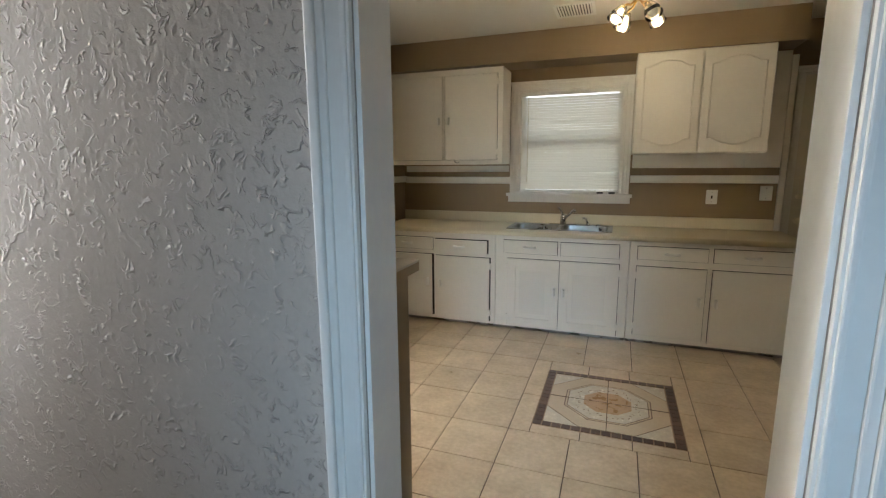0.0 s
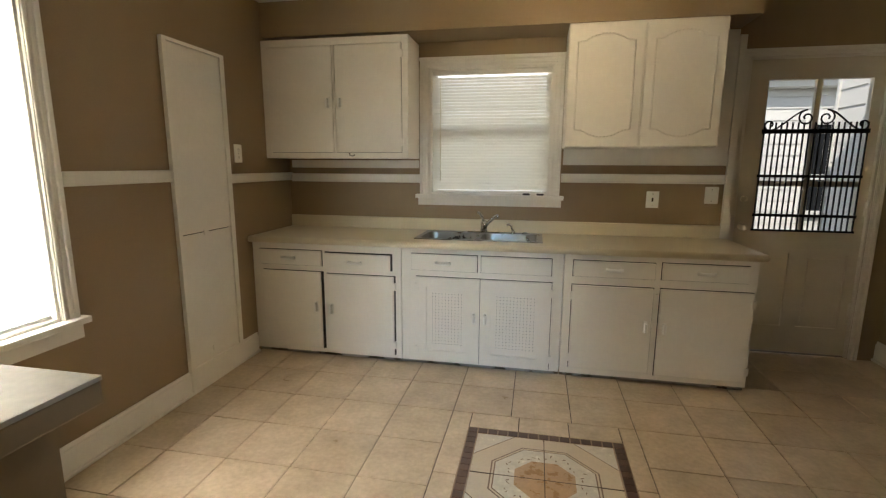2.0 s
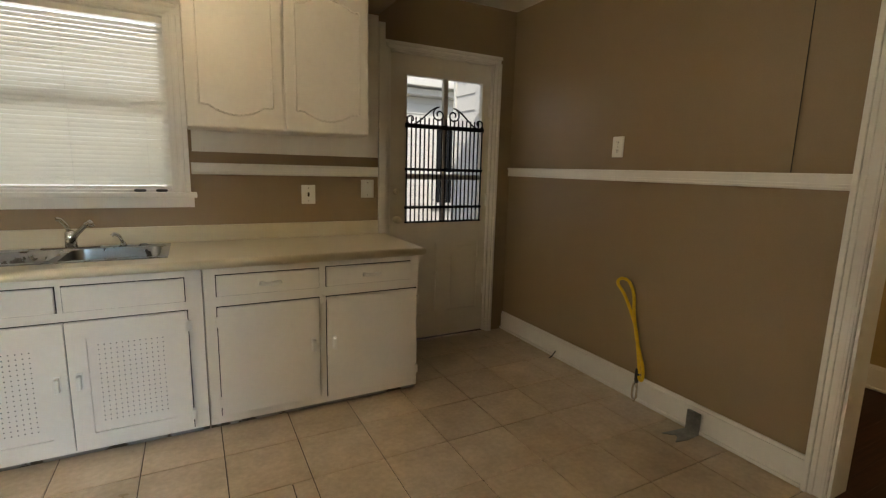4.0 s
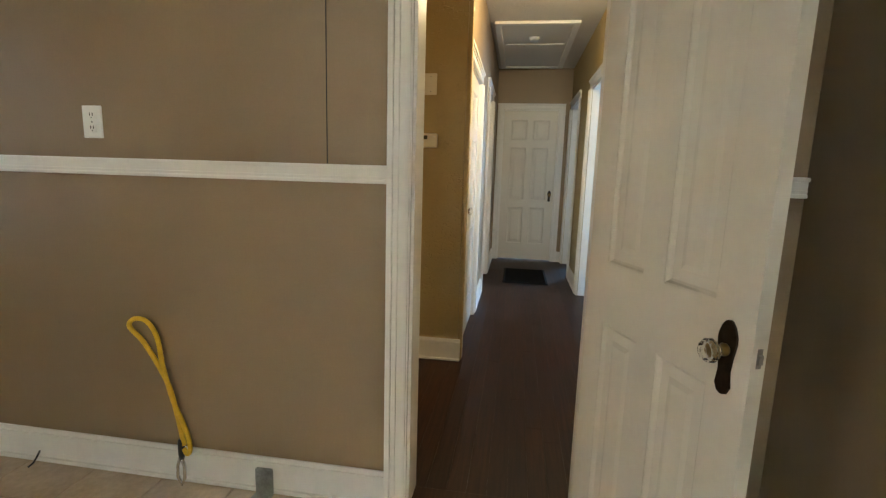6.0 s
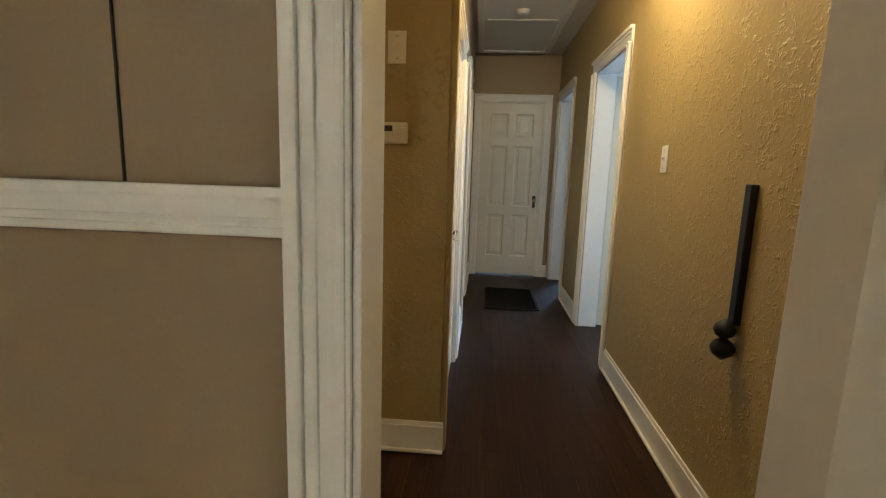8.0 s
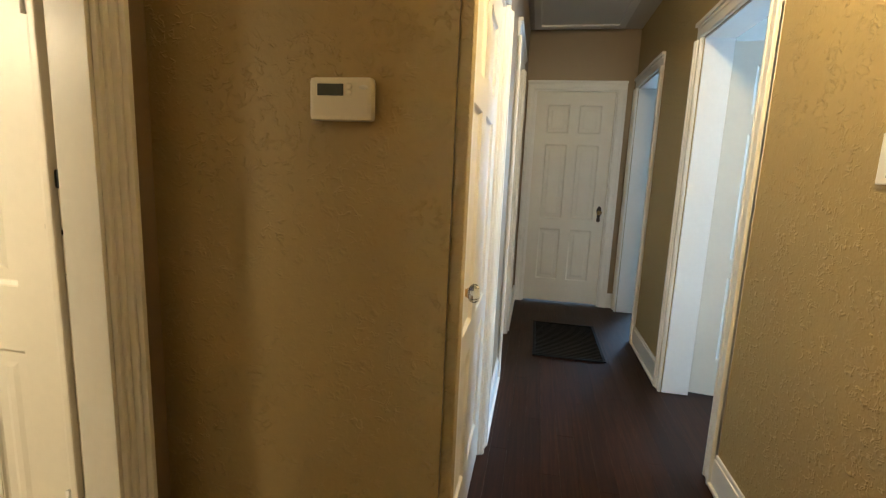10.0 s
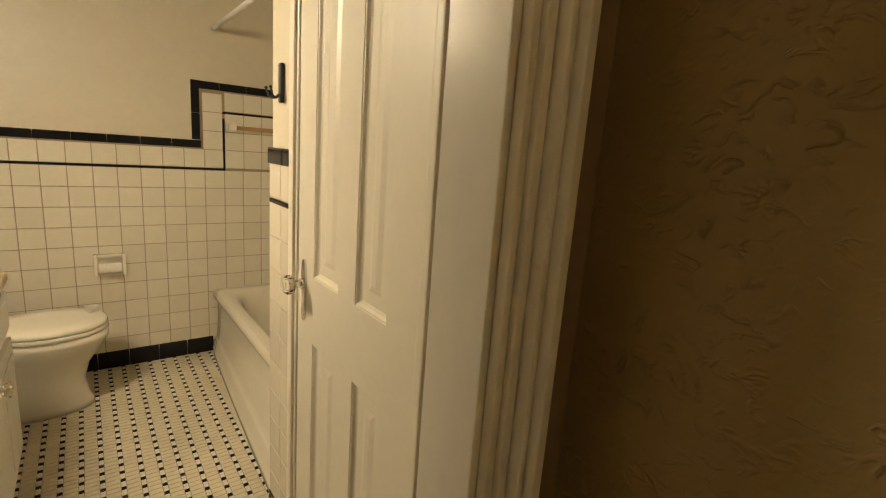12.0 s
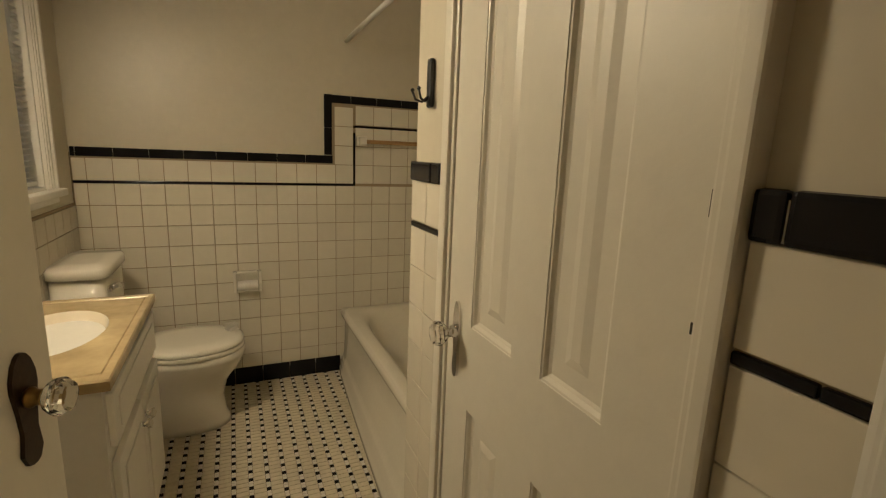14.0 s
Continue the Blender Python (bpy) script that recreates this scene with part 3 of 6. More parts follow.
BX0, BY0, BY1 = 2.79, 3.10, 5.80                   # bathroom

bm = bmesh.new()
box(bm, -3.2, -2.4, -0.12, 2.50, DY + 0.14, -0.006)
solid("floor", bm, M["grout"], "brown grout bed of the kitchen tile floor", "floor", "structure")
bm = bmesh.new()
box(bm, 2.50, -1.8, -0.12, 10.2, 2.99, -0.006)
solid("floor_hall", bm, M["gap"], "dark bed below the hall boards", "floor", "structure")
bm = bmesh.new()
box(bm, 2.45, 2.99, -0.12, 5.0, 5.95, -0.004)
solid("floor_bathroom", bm, M["bath_grout"], "grouted bed of the bathroom mosaic floor", "floor", "structure")
bm = bmesh.new()
box(bm, -40, DY + 0.30, -0.62, 60, 60, -0.50)
box(bm, -60, -40, -0.62, -2.6, DY + 0.30, -0.50)
solid("ground", bm, M["ground"], "bare trodden yard outside", "ground", "structure")

wall("wall_south", 'y', 0.85, KY0, -3.2, 2.43, 2.62, [(-0.43, 0.395, 0, 2.12)], M["tan"], "tan painted kitchen wall with a cased opening")
skin("wall_south_plaster", 'y', 0.85, -1, -3.2, 2.43, 0.004, 2.5, [(-0.43, 0.395, 0, 2.12)], M["grey_plaster"], "grey hand-textured plaster wall of the front room")
wall("wall_west", 'x', KX0 - 0.16, KX0, KY0, KY1 + 0.27, 2.62, [(1.60, 2.45, 0.70, 2.20)], M["tan"], "tan painted kitchen wall with a tall window")
wall("wall_north", 'y', KY1, KY1 + 0.27, KX0, 1.30, 2.62, [(-0.815, 0.089, 1.15, 2.075)], M["tan"], "tan painted kitchen wall behind the sink")
wall("wall_north_door", 'y', DY, DY + 0.14, 1.30, 2.62, 2.62, [(1.40, 2.25, 0, 2.105)], M["tan"], "tan painted wall round the back door")
wall("wall_east", 'x', KX1, KX1 + 0.14, KY0 - 0.5, DY, 2.95, [(1.60, 2.25, 0, 2.12)], M["tan"], "tan painted kitchen wall with the hall doorway")
bm = bmesh.new()
box(bm, KX0, 4.15, 2.262, 1.27, KY1 + 0.01, KZ)
solid("soffit", bm, M["tan"], "tan painted soffit above the wall cabinets", "soffit", "structure")
bm = bmesh.new()
box(bm, -3.2, KY0, KZ, 2.43, DY + 0.14, KZ + 0.12)
solid("ceiling", bm, M["ceil"], "off-white painted kitchen ceiling", "ceiling", "structure")
bm = bmesh.new()
box(bm, -3.2, -2.4, KZ, 2.43, 0.85, KZ + 0.12)
solid("ceiling_front_room", bm, M["ceil"], "off-white front room ceiling", "ceiling", "structure")
wall("wall_front_room_west", 'x', -3.36, -3.2, -2.4, 0.99, 2.62, [], M["grey_plaster"], "grey textured front room wall")
wall("wall_front_room_east", 'x', 2.2, 2.36, -2.4, 0.84, 2.62, [(-2.1, -1.1, 0.8, 2.15)], M["shelter"], "plain front room wall")
wall("wall_front_room_south", 'y', -2.56, -2.4, -3.36, 2.36, 2.62, [], M["shelter"], "plain front room wall")

# hall and vestibule
wall("wall_thermostat", 'x', HX, HX + 0.12, HY1, 3.0, HZ, [], M["tan"], "tan painted wall with the thermostat")
skin("wall_thermostat_plaster", 'x', HX, -1, HY1, 3.0, 0.004, HZ, [], M["tan_plaster"], "tan textured plaster")
wall("wall_hall_north", 'y', HY1, HY1 + 0.12, HX + 0.12, HXE, HZ, [(4.11, 5.06, 0, 2.08), (6.05, 6.90, 0, 2.20)], M["tan"], "tan painted hall wall with white doors")
wall("wall_hall_south", 'y', 1.00, HY0, 2.57, HXE, HZ, [(5.19, 6.07, 0, 2.21), (7.08, 7.96, 0, 2.25)], M["tan"], "tan painted hall wall with two open doorways")
skin("wall_hall_south_plaster", 'y', HY0, 1, 2.57, HXE, 0.004, HZ, [(5.19, 6.07, 0, 2.21), (7.08, 7.96, 0, 2.25)], M["tan_plaster"], "tan textured plaster along the hall")
wall("wall_hall_end", 'x', HXE, HXE + 0.14, 1.0, HY1 + 0.12, HZ, [(1.33, 2.14, 0, 2.25)], M["tan"], "tan painted wall round the end door")
bm = bmesh.new()
box(bm, 2.57, 0.99, HZ, HXE + 0.14, 3.0, HZ + 0.12)
solid("ceiling_hall", bm, M["ceil_plaster"], "off-white textured hall ceiling", "ceiling", "structure")
wall("wall_vestibule_bath", 'y', 3.0, BY0, 2.57, HX + 0.12, HZ, [(3.03, 3.80, 0, 2.10)], M["tan"], "tan painted wall with the bathroom doorway")
# rooms behind the hall doorways
for nm, a in (("wall_bedroom_west", 4.4), ("wall_bedroom_east", 6.75), ("wall_far_room_east", 10.0)):
    wall(nm, 'x', a, a + 0.1, -1.7, 1.0, HZ, [] if a < 9 else [(-0.9, 0.5, 0.8, 2.2)], M["shelter"], "plain pale bedroom wall")
wall("wall_bedrooms_south", 'y', -1.8, -1.7, 4.4, 10.1, HZ, [(5.1, 6.5, 0.8, 2.2)], M["shelter"], "plain pale bedroom wall with a window")
bm = bmesh.new()
box(bm, 4.4, -1.8, HZ, 10.1, 0.99, HZ + 0.1)
solid("ceiling_bedrooms", bm, M["ceil"], "off-white bedroom ceiling", "ceiling", "structure")
bm = bmesh.new()
box(bm, 8.24, 0.9, 0, 10.1, 1.0, HZ)
solid("wall_far_room_north", bm, M["shelter"], "plain pale bedroom wall", "wall", "structure")

# bathroom shell
wall("wall_bath_west", 'x', 2.69, BX0, BY0, BY1 + 0.15, 2.62, [(4.72, 5.45, 1.15, 2.06)], M["bath_wall"], "cream painted bathroom wall with a small window")
wall("wall_bath_north", 'y', BY1, BY1 + 0.15, BX0, 5.0, 2.62, [], M["bath_wall"], "cream painted bathroom wall above glazed tile")
wall("wall_bath_east", 'x', HX, HX + 0.12, BY0, 4.215, 2.62, [(3.31, 3.95, 0, 2.04)], M["bath_wall"], "cream painted wall with the closet door")
wall("wall_tub_south", 'y', 4.115, 4.215, HX + 0.12, 5.0, 2.62, [], M["bath_wall"], "cream painted tub alcove wall")
wall("wall_tub_east", 'x', 4.86, 5.0, 4.215, BY1, 2.62, [], M["bath_wall"], "cream painted tub alcove wall")
bm = bmesh.new()
box(bm, 2.61, BY0, 2.50, 5.0, BY1 + 0.15, 2.62)
solid("ceiling_bathroom", bm, M["bath_wall"], "cream painted bathroom ceiling", "ceiling", "structure")
bm = bmesh.new()
box(bm, 4.075, 3.1, 0, 4.16, 4.11, 2.1)
solid("wall_closet_back", bm, M["shelter"], "plain closet back wall", "wall", "structure")

# trim
casing("trim_front_opening", 'y', 0.846, -1, -0.43, 0.395, 2.12, 0.095)
casing("trim_front_opening_kitchen", 'y', KY0, 1, -0.43, 0.395, 2.12, 0.05, label="white painted kitchen side casing")
jamb("lining_front_opening", 'y', 0.85, KY0, -0.43, 0.395, 2.12)
casing("trim_hall_doorway", 'x', KX1, -1, 1.60, 2.25, 2.12, 0.085)
jamb("lining_hall_doorway", 'x', KX1, KX1 + 0.14, 1.60, 2.25, 2.12)
casing("trim_back_door", 'y', DY, -1, 1.40, 2.25, 2.105, 0.048)
jamb("lining_back_door", 'y', DY, DY + 0.14, 1.40, 2.25, 2.105)
casing("trim_hall_door_a", 'y', HY1, -1, 4.11, 5.06, 2.08, 0.10)
casing("trim_hall_door_b", 'y', HY1, -1, 6.05, 6.90, 2.20, 0.10)
casing("trim_bedroom_door", 'y', HY0 + 0.004, 1, 5.19, 6.07, 2.21, 0.10)
casing("trim_far_room_door", 'y', HY0 + 0.004, 1, 7.08, 7.96, 2.25, 0.10)
jamb("lining_bedroom_door", 'y', 1.00, HY0, 5.19, 6.07, 2.21)
jamb("lining_far_room_door", 'y', 1.00, HY0, 7.08, 7.96, 2.25)
jamb("lining_hall_door_a", 'y', HY1, HY1 + 0.12, 4.11, 5.06, 2.08, t=0.013)
jamb("lining_hall_door_b", 'y', HY1, HY1 + 0.12, 6.05, 6.90, 2.20, t=0.013)
jamb("lining_end_door", 'x', HXE, HXE + 0.14, 1.33, 2.14, 2.25, t=0.013)
casing("trim_end_door", 'x', HXE, -1, 1.33, 2.14, 2.25, 0.085)
td = thing("trim_bath_door", "white painted deep moulded bathroom door casing", "trim", kind="structure")
for e0, s0 in ((3.798, 1), (3.032, -1)):
    bm = bmesh.new()
    for a, b, d in ((0.0, 0.012, 0.016), (0.012, 0.026, 0.024), (0.026, 0.036, 0.040), (0.036, 0.050, 0.054)):
        axbox(bm, 'y', e0 + s0 * a * 0.94, e0 + s0 * b * 0.94, 3.0, 3.0 - d, 0.004, 2.10, 0.003)
    part("leg", bm, M["white"], td)
bm = bmesh.new()
axbox(bm, 'y', 2.98, 3.848, 3.0, 2.97, 2.10, 2.15, 0.004)
part("head", bm, M["white"], td)
casing("trim_bath_door_inside", 'y', BY0, 1, 3.03, 3.80, 2.10, 0.045, label="white painted casing inside the bathroom")
jamb("lining_bath_door", 'y', 3.0, BY0, 3.03, 3.80, 2.10)
bm = bmesh.new()
for u0, u1, z0, z1 in ((3.289, 3.313, 0.004, 2.04), (3.949, 3.985, 0.004, 2.04), (3.289, 3.985, 2.04, 2.09)):
    axbox(bm, 'x', u0, u1, HX - 0.030, HX + 0.02, z0, z1, 0.005)
for u0, u1 in ((3.313, 3.326), (3.936, 3.949)):
    axbox(bm, 'x', u0, u1, HX - 0.022, HX + 0.02, 0.004, 2.04, 0.004)
solid("trim_closet_door", bm, M["door_white"], "narrow cream painted closet door casing", "trim", "structure")
baseboard('x', KX0, 1, 1.28, 3.86, 0.15)
baseboard('x', KX1, -1, 2.335, DY, 0.15)
baseboard('x', KX1, -1, KY0, 1.515, 0.15)
baseboard('x', HX - 0.004, -1, HY1 - 0.02, 3.0, 0.16)
bm = bmesh.new()
axbox(bm, 'y', 3.955, 4.008, HY1, HY1 - 0.030, 0.004, HZ - 0.002, 0.006)
solid("trim_hall_corner", bm, M["tan_plaster"], "tan plastered return at the hall corner", "trim", "structure")
baseboard('y', HY1, -1, 5.16, 5.95, 0.16)
baseboard('y', HY1, -1, 7.00, HXE, 0.16)
baseboard('y', HY0 + 0.004, 1, 2.57, 5.09, 0.16)
baseboard('y', HY0 + 0.004, 1, 6.17, 6.98, 0.16)
baseboard('x', HXE, -1, 2.225, HY1, 0.16)
baseboard('x', HXE, -1, HY0, 1.245, 0.16)
baseboard('y', 3.0, -1, 3.847, HX, 0.16)
baseboard('x', KX1 + 0.14, 1, 2.26, 3.0, 0.16)


def chair_rail(axis, face, out, u0, u1, z0, z1):
    bm = bmesh.new()
    axbox(bm, axis, u0, u1, face, face + out * 0.013, z0, z1, 0.003)
    axbox(bm, axis, u0, u1, face, face + out * 0.022, z1 - 0.014, z1 + 0.001, 0.004)
    axbox(bm, axis, u0, u1, face, face + out * 0.018, z0 - 0.001, z0 + 0.012, 0.004)
    axbox(bm, axis, u0, u1, face, face + out * 0.016, z0 + 0.018, z0 + 0.024, 0.002)
    solid("chair_rail", bm, M["white"], "white painted chair rail along the tan wall", "trim", "structure")


chair_rail('x', KX1, -1, 2.335, DY, 1.272, 1.335)
chair_rail('x', KX1, -1, KY0, 1.515, 1.272, 1.335)
chair_rail('x', KX0, 1, 2.54, 3.155, 1.272, 1.335)
chair_rail('x', KX0, 1, 3.67, KY1, 1.245, 1.305)
chair_rail('y', KY1, -1, KX0 + 0.02, -0.886, 1.235, 1.298)
chair_rail('y', KY1, -1, 0.172, 1.27, 1.25, 1.313)
chair_rail('x', KX0, 1, KY0, 1.50, 1.272, 1.335)
bm = bmesh.new()
axbox(bm, 'y', 1.27, 1.312, KY1, KY1 - 0.022, 0.872, 2.22, 0.003)
solid("trim_wall_end", bm, M["white"], "white upright board closing the sink wall", "trim", "structure")
bm = bmesh.new()
axbox(bm, 'y', 0.18, 1.268, KY1, KY1 - 0.014, 1.375, 2.255, 0.003)
solid("trim_cabinet_backing", bm, M["white"], "white board behind the wall cabinet", "trim", "structure")
bm = bmesh.new()
axbox(bm, 'y', KX0 + 0.03, -0.90, KY1, KY1 - 0.020, 1.345, 1.405, 0.003)
solid("trim_cabinet_ledger", bm, M["white"], "white ledger board under the wall cabinet", "trim", "structure")
bm = bmesh.new()
box(bm, KX1 - 0.003, 2.560, 1.337, KX1, 2.563, KZ)
solid("trim_panel_seam", bm, M["gap"], "dark open seam between wall panels", "seam", "structure")


# ---- windows ----
def window(name, axis, inner, outer, a0, a1, z0, z1, label, sashes=2):
    """Sash window set in the wall between its inner and outer faces."""
    t = thing(name, label, "window", kind="structure")
    s = 1 if outer > inner else -1
    n0, n1 = inner + s * 0.07, inner + s * 0.11
    for k in range(sashes):
        c, d = z0 + (z1 - z0) * k / sashes, z0 + (z1 - z0) * (k + 1) / sashes
        bm = bmesh.new()
        for u0, u1, e, f in ((a0, a0 + 0.045, c, d), (a1 - 0.045, a1, c, d), (a0 + 0.045, a1 - 0.045, c, c + 0.024), (a0 + 0.045, a1 - 0.045, d - 0.020, d)):
            axbox(bm, axis, u0, u1, n0, n1, e, f, 0.003)
        sash = part("sash", bm, M["white"], t)
        bm = bmesh.new()
        axbox(bm, axis, a0 + 0.045, a1 - 0.045, n0 + s * 0.017, n0 + s * 0.021, c + 0.024, d - 0.020)
        p = part("pane", bm, M["pane"], sash)
        p.visible_shadow = False
    bm = bmesh.new()
    for u0, u1, e, f in ((a0 - 0.001, a0 + 0.012, z0, z1), (a1 - 0.012, a1 + 0.001, z0, z1), (a0 + 0.012, a1 - 0.012, z1 - 0.012, z1 + 0.001), (a0 + 0.012, a1 - 0.012, z0 - 0.001, z0 + 0.012)):
        axbox(bm, axis, u0, u1, inner, n0, e, f)
    part("lining", bm, M["white"], t)
    return t


def window_trim(name, axis, face, out, a0, a1, z0, z1, w, sill=0.05, apron=0.06):
    t = casing(name, axis, face, out, a0, a1, z1, w, bottom=z0, label="white painted window casing")
    bm = bmesh.new()
    axbox(bm, axis, a0 - w - 0.03, a1 + w + 0.03, face, face + out * sill, z0 - 0.03, z0, 0.006)
    part("window_sill", bm, M["white"], t)
    bm = bmesh.new()
    axbox(bm, axis, a0 - w - 0.015, a1 + w + 0.015, face, face + out * 0.02, z0 - 0.03 - apron, z0 - 0.03, 0.004)
    part("apron", bm, M["white"], t)


window("window_1", 'y', KY1, KY1 + 0.27, -0.815, 0.089, 1.15, 2.075, "white wooden sash window above the kitchen sink")
window_trim("trim_sink_window", 'y', KY1, -1, -0.815, 0.089, 1.15, 2.075, 0.075, 0.055, 0.055)
b1 = blind("venetian_blind", 'y', KY1 + 0.035, -0.80, 0.075, 1.165, 2.06, "closed white venetian blind in the sink window", tilt=66)
window("window_2", 'x', KX0, KX0 - 0.16, 1.60, 2.45, 0.70, 2.20, "tall white sash window full of daylight")
window_trim("trim_left_window", 'x', KX0, 1, 1.60, 2.45, 0.70, 2.20, 0.07, 0.055, 0.07)
b2 = blind("venetian_blind", 'x', KX0 - 0.035, 1.615, 2.435, 0.715, 2.185, "bright closed venetian blind in the tall window", tilt=74)
window("window_3", 'x', BX0, 2.69, 4.72, 5.45, 1.15, 2.06, "small white sash window of the bathroom")
window_trim("trim_bath_window", 'x', BX0, 1, 4.72, 5.45, 1.15, 2.06, 0.07, 0.05, 0.03)
b3 = blind("venetian_blind", 'x', BX0 - 0.03, 4.735, 5.435, 1.17, 2.045, "half-open dark-gapped venetian blind in the bathroom", tilt=-18)
for dx in (0.0, 0.10):
    bm = bmesh.new()
    lathe(bm, [(0.004, -0.028), (0.008, -0.02), (0.008, 0.02), (0.004, 0.028)], 10, Matrix.Translation((-0.075 + dx, KY1 - 0.028, 1.159)) @ Matrix.Rotation(radians(90), 4, 'Y'))
    solid("cord_tassel", bm, M["black"], "dark blind cord tassel lying on the window sill", "tassel", group="cord tassels")
bm = bmesh.new()
tube(bm, [(-0.735, KY1 + 0.012, 2.03), (-0.736, KY1 + 0.010, 1.6), (-0.735, KY1 + 0.010, 1.25)], 0.004, 8)
part("wand", bm, M["plate"], b1)


# ---- kitchen: cabinets ----
def pull(parent, x, y, z, upright=True, face=-1):
    """A small moulded handle, in the cabinet's own axes."""
    bm = bmesh.new()
    if upright:
        box(bm, x - 0.012, y, z - 0.038, x + 0.012, y + face * 0.005, z + 0.038, 0.002)
        box(bm, x - 0.009, y, z - 0.032, x + 0.009, y + face * 0.036, z + 0.032, 0.007)
    else:
        for dx in (-0.036, 0.036):
            box(bm, x + dx - 0.009, y, z - 0.009, x + dx + 0.009, y + face * 0.018, z + 0.009, 0.003)
        tube(bm, [(x - 0.050, y + face * 0.018, z + 0.004), (x - 0.03, y + face * 0.026, z), (x + 0.03, y + face * 0.026, z), (x + 0.050, y + face * 0.018, z + 0.004)], 0.0105, 8)
    part("handle", bm, M["plate_white"], parent)


def cab_door(cab, x0, z0, x1, z1, yf, handle_side, style="flat", hinges=True, shade_extra=0.0):
    """A painted door that laps the cabinet face at yf."""
    bm = bmesh.new()
    yb = yf - 0.019
    if style == "flat":
        box(bm, x0, yb, z0, x1, yf - 0.001, z1, 0.005)
    else:
        s = 0.07
        xs, zs = (x0, x0 + s, x1 - s, x1), (z0, z0 + s, z1 - s, z1)
        for i in range(3):
            for j in range(3):
                if (i, j) != (1, 1):
                    box(bm, xs[i], yb, zs[j], xs[i + 1], yf - 0.001, zs[j + 1])
        bmesh.ops.remove_doubles(bm, verts=bm.verts, dist=1e-5)
        box(bm, x0 + s, yb + 0.009, z0 + s, x1 - s, yf - 0.001, z1 - s)
    door = part("door", bm, M["cab"], cab)
    # Dark plate behind the door paints the shade of its gap, wider at right.
    bm = bmesh.new()
    box(bm, x0 - 0.004, yf - 0.0016, z0 - 0.004, x1 + 0.004 + shade_extra, yf + 0.002, z1 + 0.004)
    part("reveal", bm, M["gap"], door, "dark plate for the shade in the gap round the door")
    if style == "pegboard":
        bm = bmesh.new()
        z = z0 + 0.12
        while z < z1 - 0.11:
            x = x0 + 0.11
            while x < x1 - 0.10:
                box(bm, x - 0.002, yb + 0.0075, z - 0.002, x + 0.002, yb + 0.0095, z + 0.002)
                x += 0.022
            z += 0.022
        tagged(part("peg_holes", bm, M["gap"], door), kind="stuff")
    if handle_side is not None:
        hx = x0 + 0.035 if handle_side < 0 else x1 - 0.035
        hz = (z0 + z1) / 2 if z1 < 1.0 else z0 + (z1 - z0) * 0.47
        pull(door, hx, yb, hz + (0.03 if z1 < 1.0 else 0))
        if hinges:
            ox = x1 if handle_side < 0 else x0
            for zz in (z0 + 0.07, z1 - 0.07):
                bm = bmesh.new()
                box(bm, ox - 0.010, yb - 0.002, zz - 0.025, ox + 0.014, yb + 0.018, zz + 0.025, 0.002)
                part("hinge", bm, M["cab"], door)
    return door


def arched_door(cab, x0, z0, x1, z1, yf):
    """Door with a routed cathedral panel outline."""
    bm = bmesh.new()
    yb = yf - 0.020
    box(bm, x0, yb, z0, x1, yf - 0.001, z1, 0.006)
    door = part("door", bm, M["cab"], cab)
    bm = bmesh.new()
    a, b, c, d = x0 + 0.055, x1 - 0.055, z0 + 0.075, z1 - 0.075
    pts = []
    n = 16

    def bow(base, s, xa, xb):
        out = []
        for k in range(n + 1):
            f = k / n
            lift = 0.045 * max(0.0, math.sin(math.pi * min(1, max(0, (f - 0.12) / 0.76)))) ** 0.8
            out.append((xa + (xb - xa) * f, yb - 0.001, base + s * lift))
        return out
    pts += bow(d - 0.03, 1, a, b)
    pts += bow(c + 0.03, -1, b, a)
    pts.append(pts[0])
    for p, q in zip(pts, pts[1:]):
        tube(bm, [p, q], 0.0042, 6)
    part("routed_moulding", bm, M["cab"], door)
    return door


def upper_cabinet(x0, x1, z0, z1, label, doors, style):
    c = thing("wall_cabinet", label, "cabinet", group="kitchen wall cabinets")
    bm = bmesh.new()
    box(bm, x0, 4.148, z0, x1, KY1 - 0.022, z1, 0.004)
    part("body", bm, M["cab"], c)
    if style == "flat":
        bm = bmesh.new()
        for a, b, e, f in ((x0, x0 + 0.045, z0, z1), (x1 - 0.045, x1, z0, z1), (x0 + 0.045, x1 - 0.045, z0, z0 + 0.04), (x0 + 0.045, x1 - 0.045, z1 - 0.05, z1)):
            box(bm, a, 4.130, e, b, 4.1475, f, 0.003)
        part("face_frame", bm, M["cab"], c)
    if style == "flat":
        bm = bmesh.new()
        box(bm, doors[0][1] + 0.003, 4.130, z0 + 0.04, doors[1][0] - 0.003, 4.1475, z1 - 0.05, 0.002)
        part("mullion", bm, M["cab"], c)
    for d in doors:
        if style == "flat":
            cab_door(c, d[0] + 0.002, z0 + 0.042, d[1], z1 - 0.0525, 4.145, d[2])
        else:
            arched_door(c, d[0], z0 + 0.004, d[1], z1 - 0.012, 4.148)
    return c


upper_cabinet(KX0 + 0.003, -0.893, 1.415, 2.24, "white painted wall cabinet with two flat doors", [(-1.942, -1.448, 1), (-1.428, -0.942, -1)], "flat")
ur = upper_cabinet(0.166, 1.094, 1.490, 2.258, "white painted wall cabinet with two arched-panel doors", [(0.168, 0.622, 0), (0.632, 1.090, 0)], "arched")
bm = bmesh.new()
tube(bm, [(-1.33, 4.128, 1.452), (-1.325, 4.118, 1.436), (-1.30, 4.114, 1.430), (-1.285, 4.118, 1.440)], 0.004)
solid("catch_hook", bm, M["steel"], "small metal catch under the cabinet door", "catch")


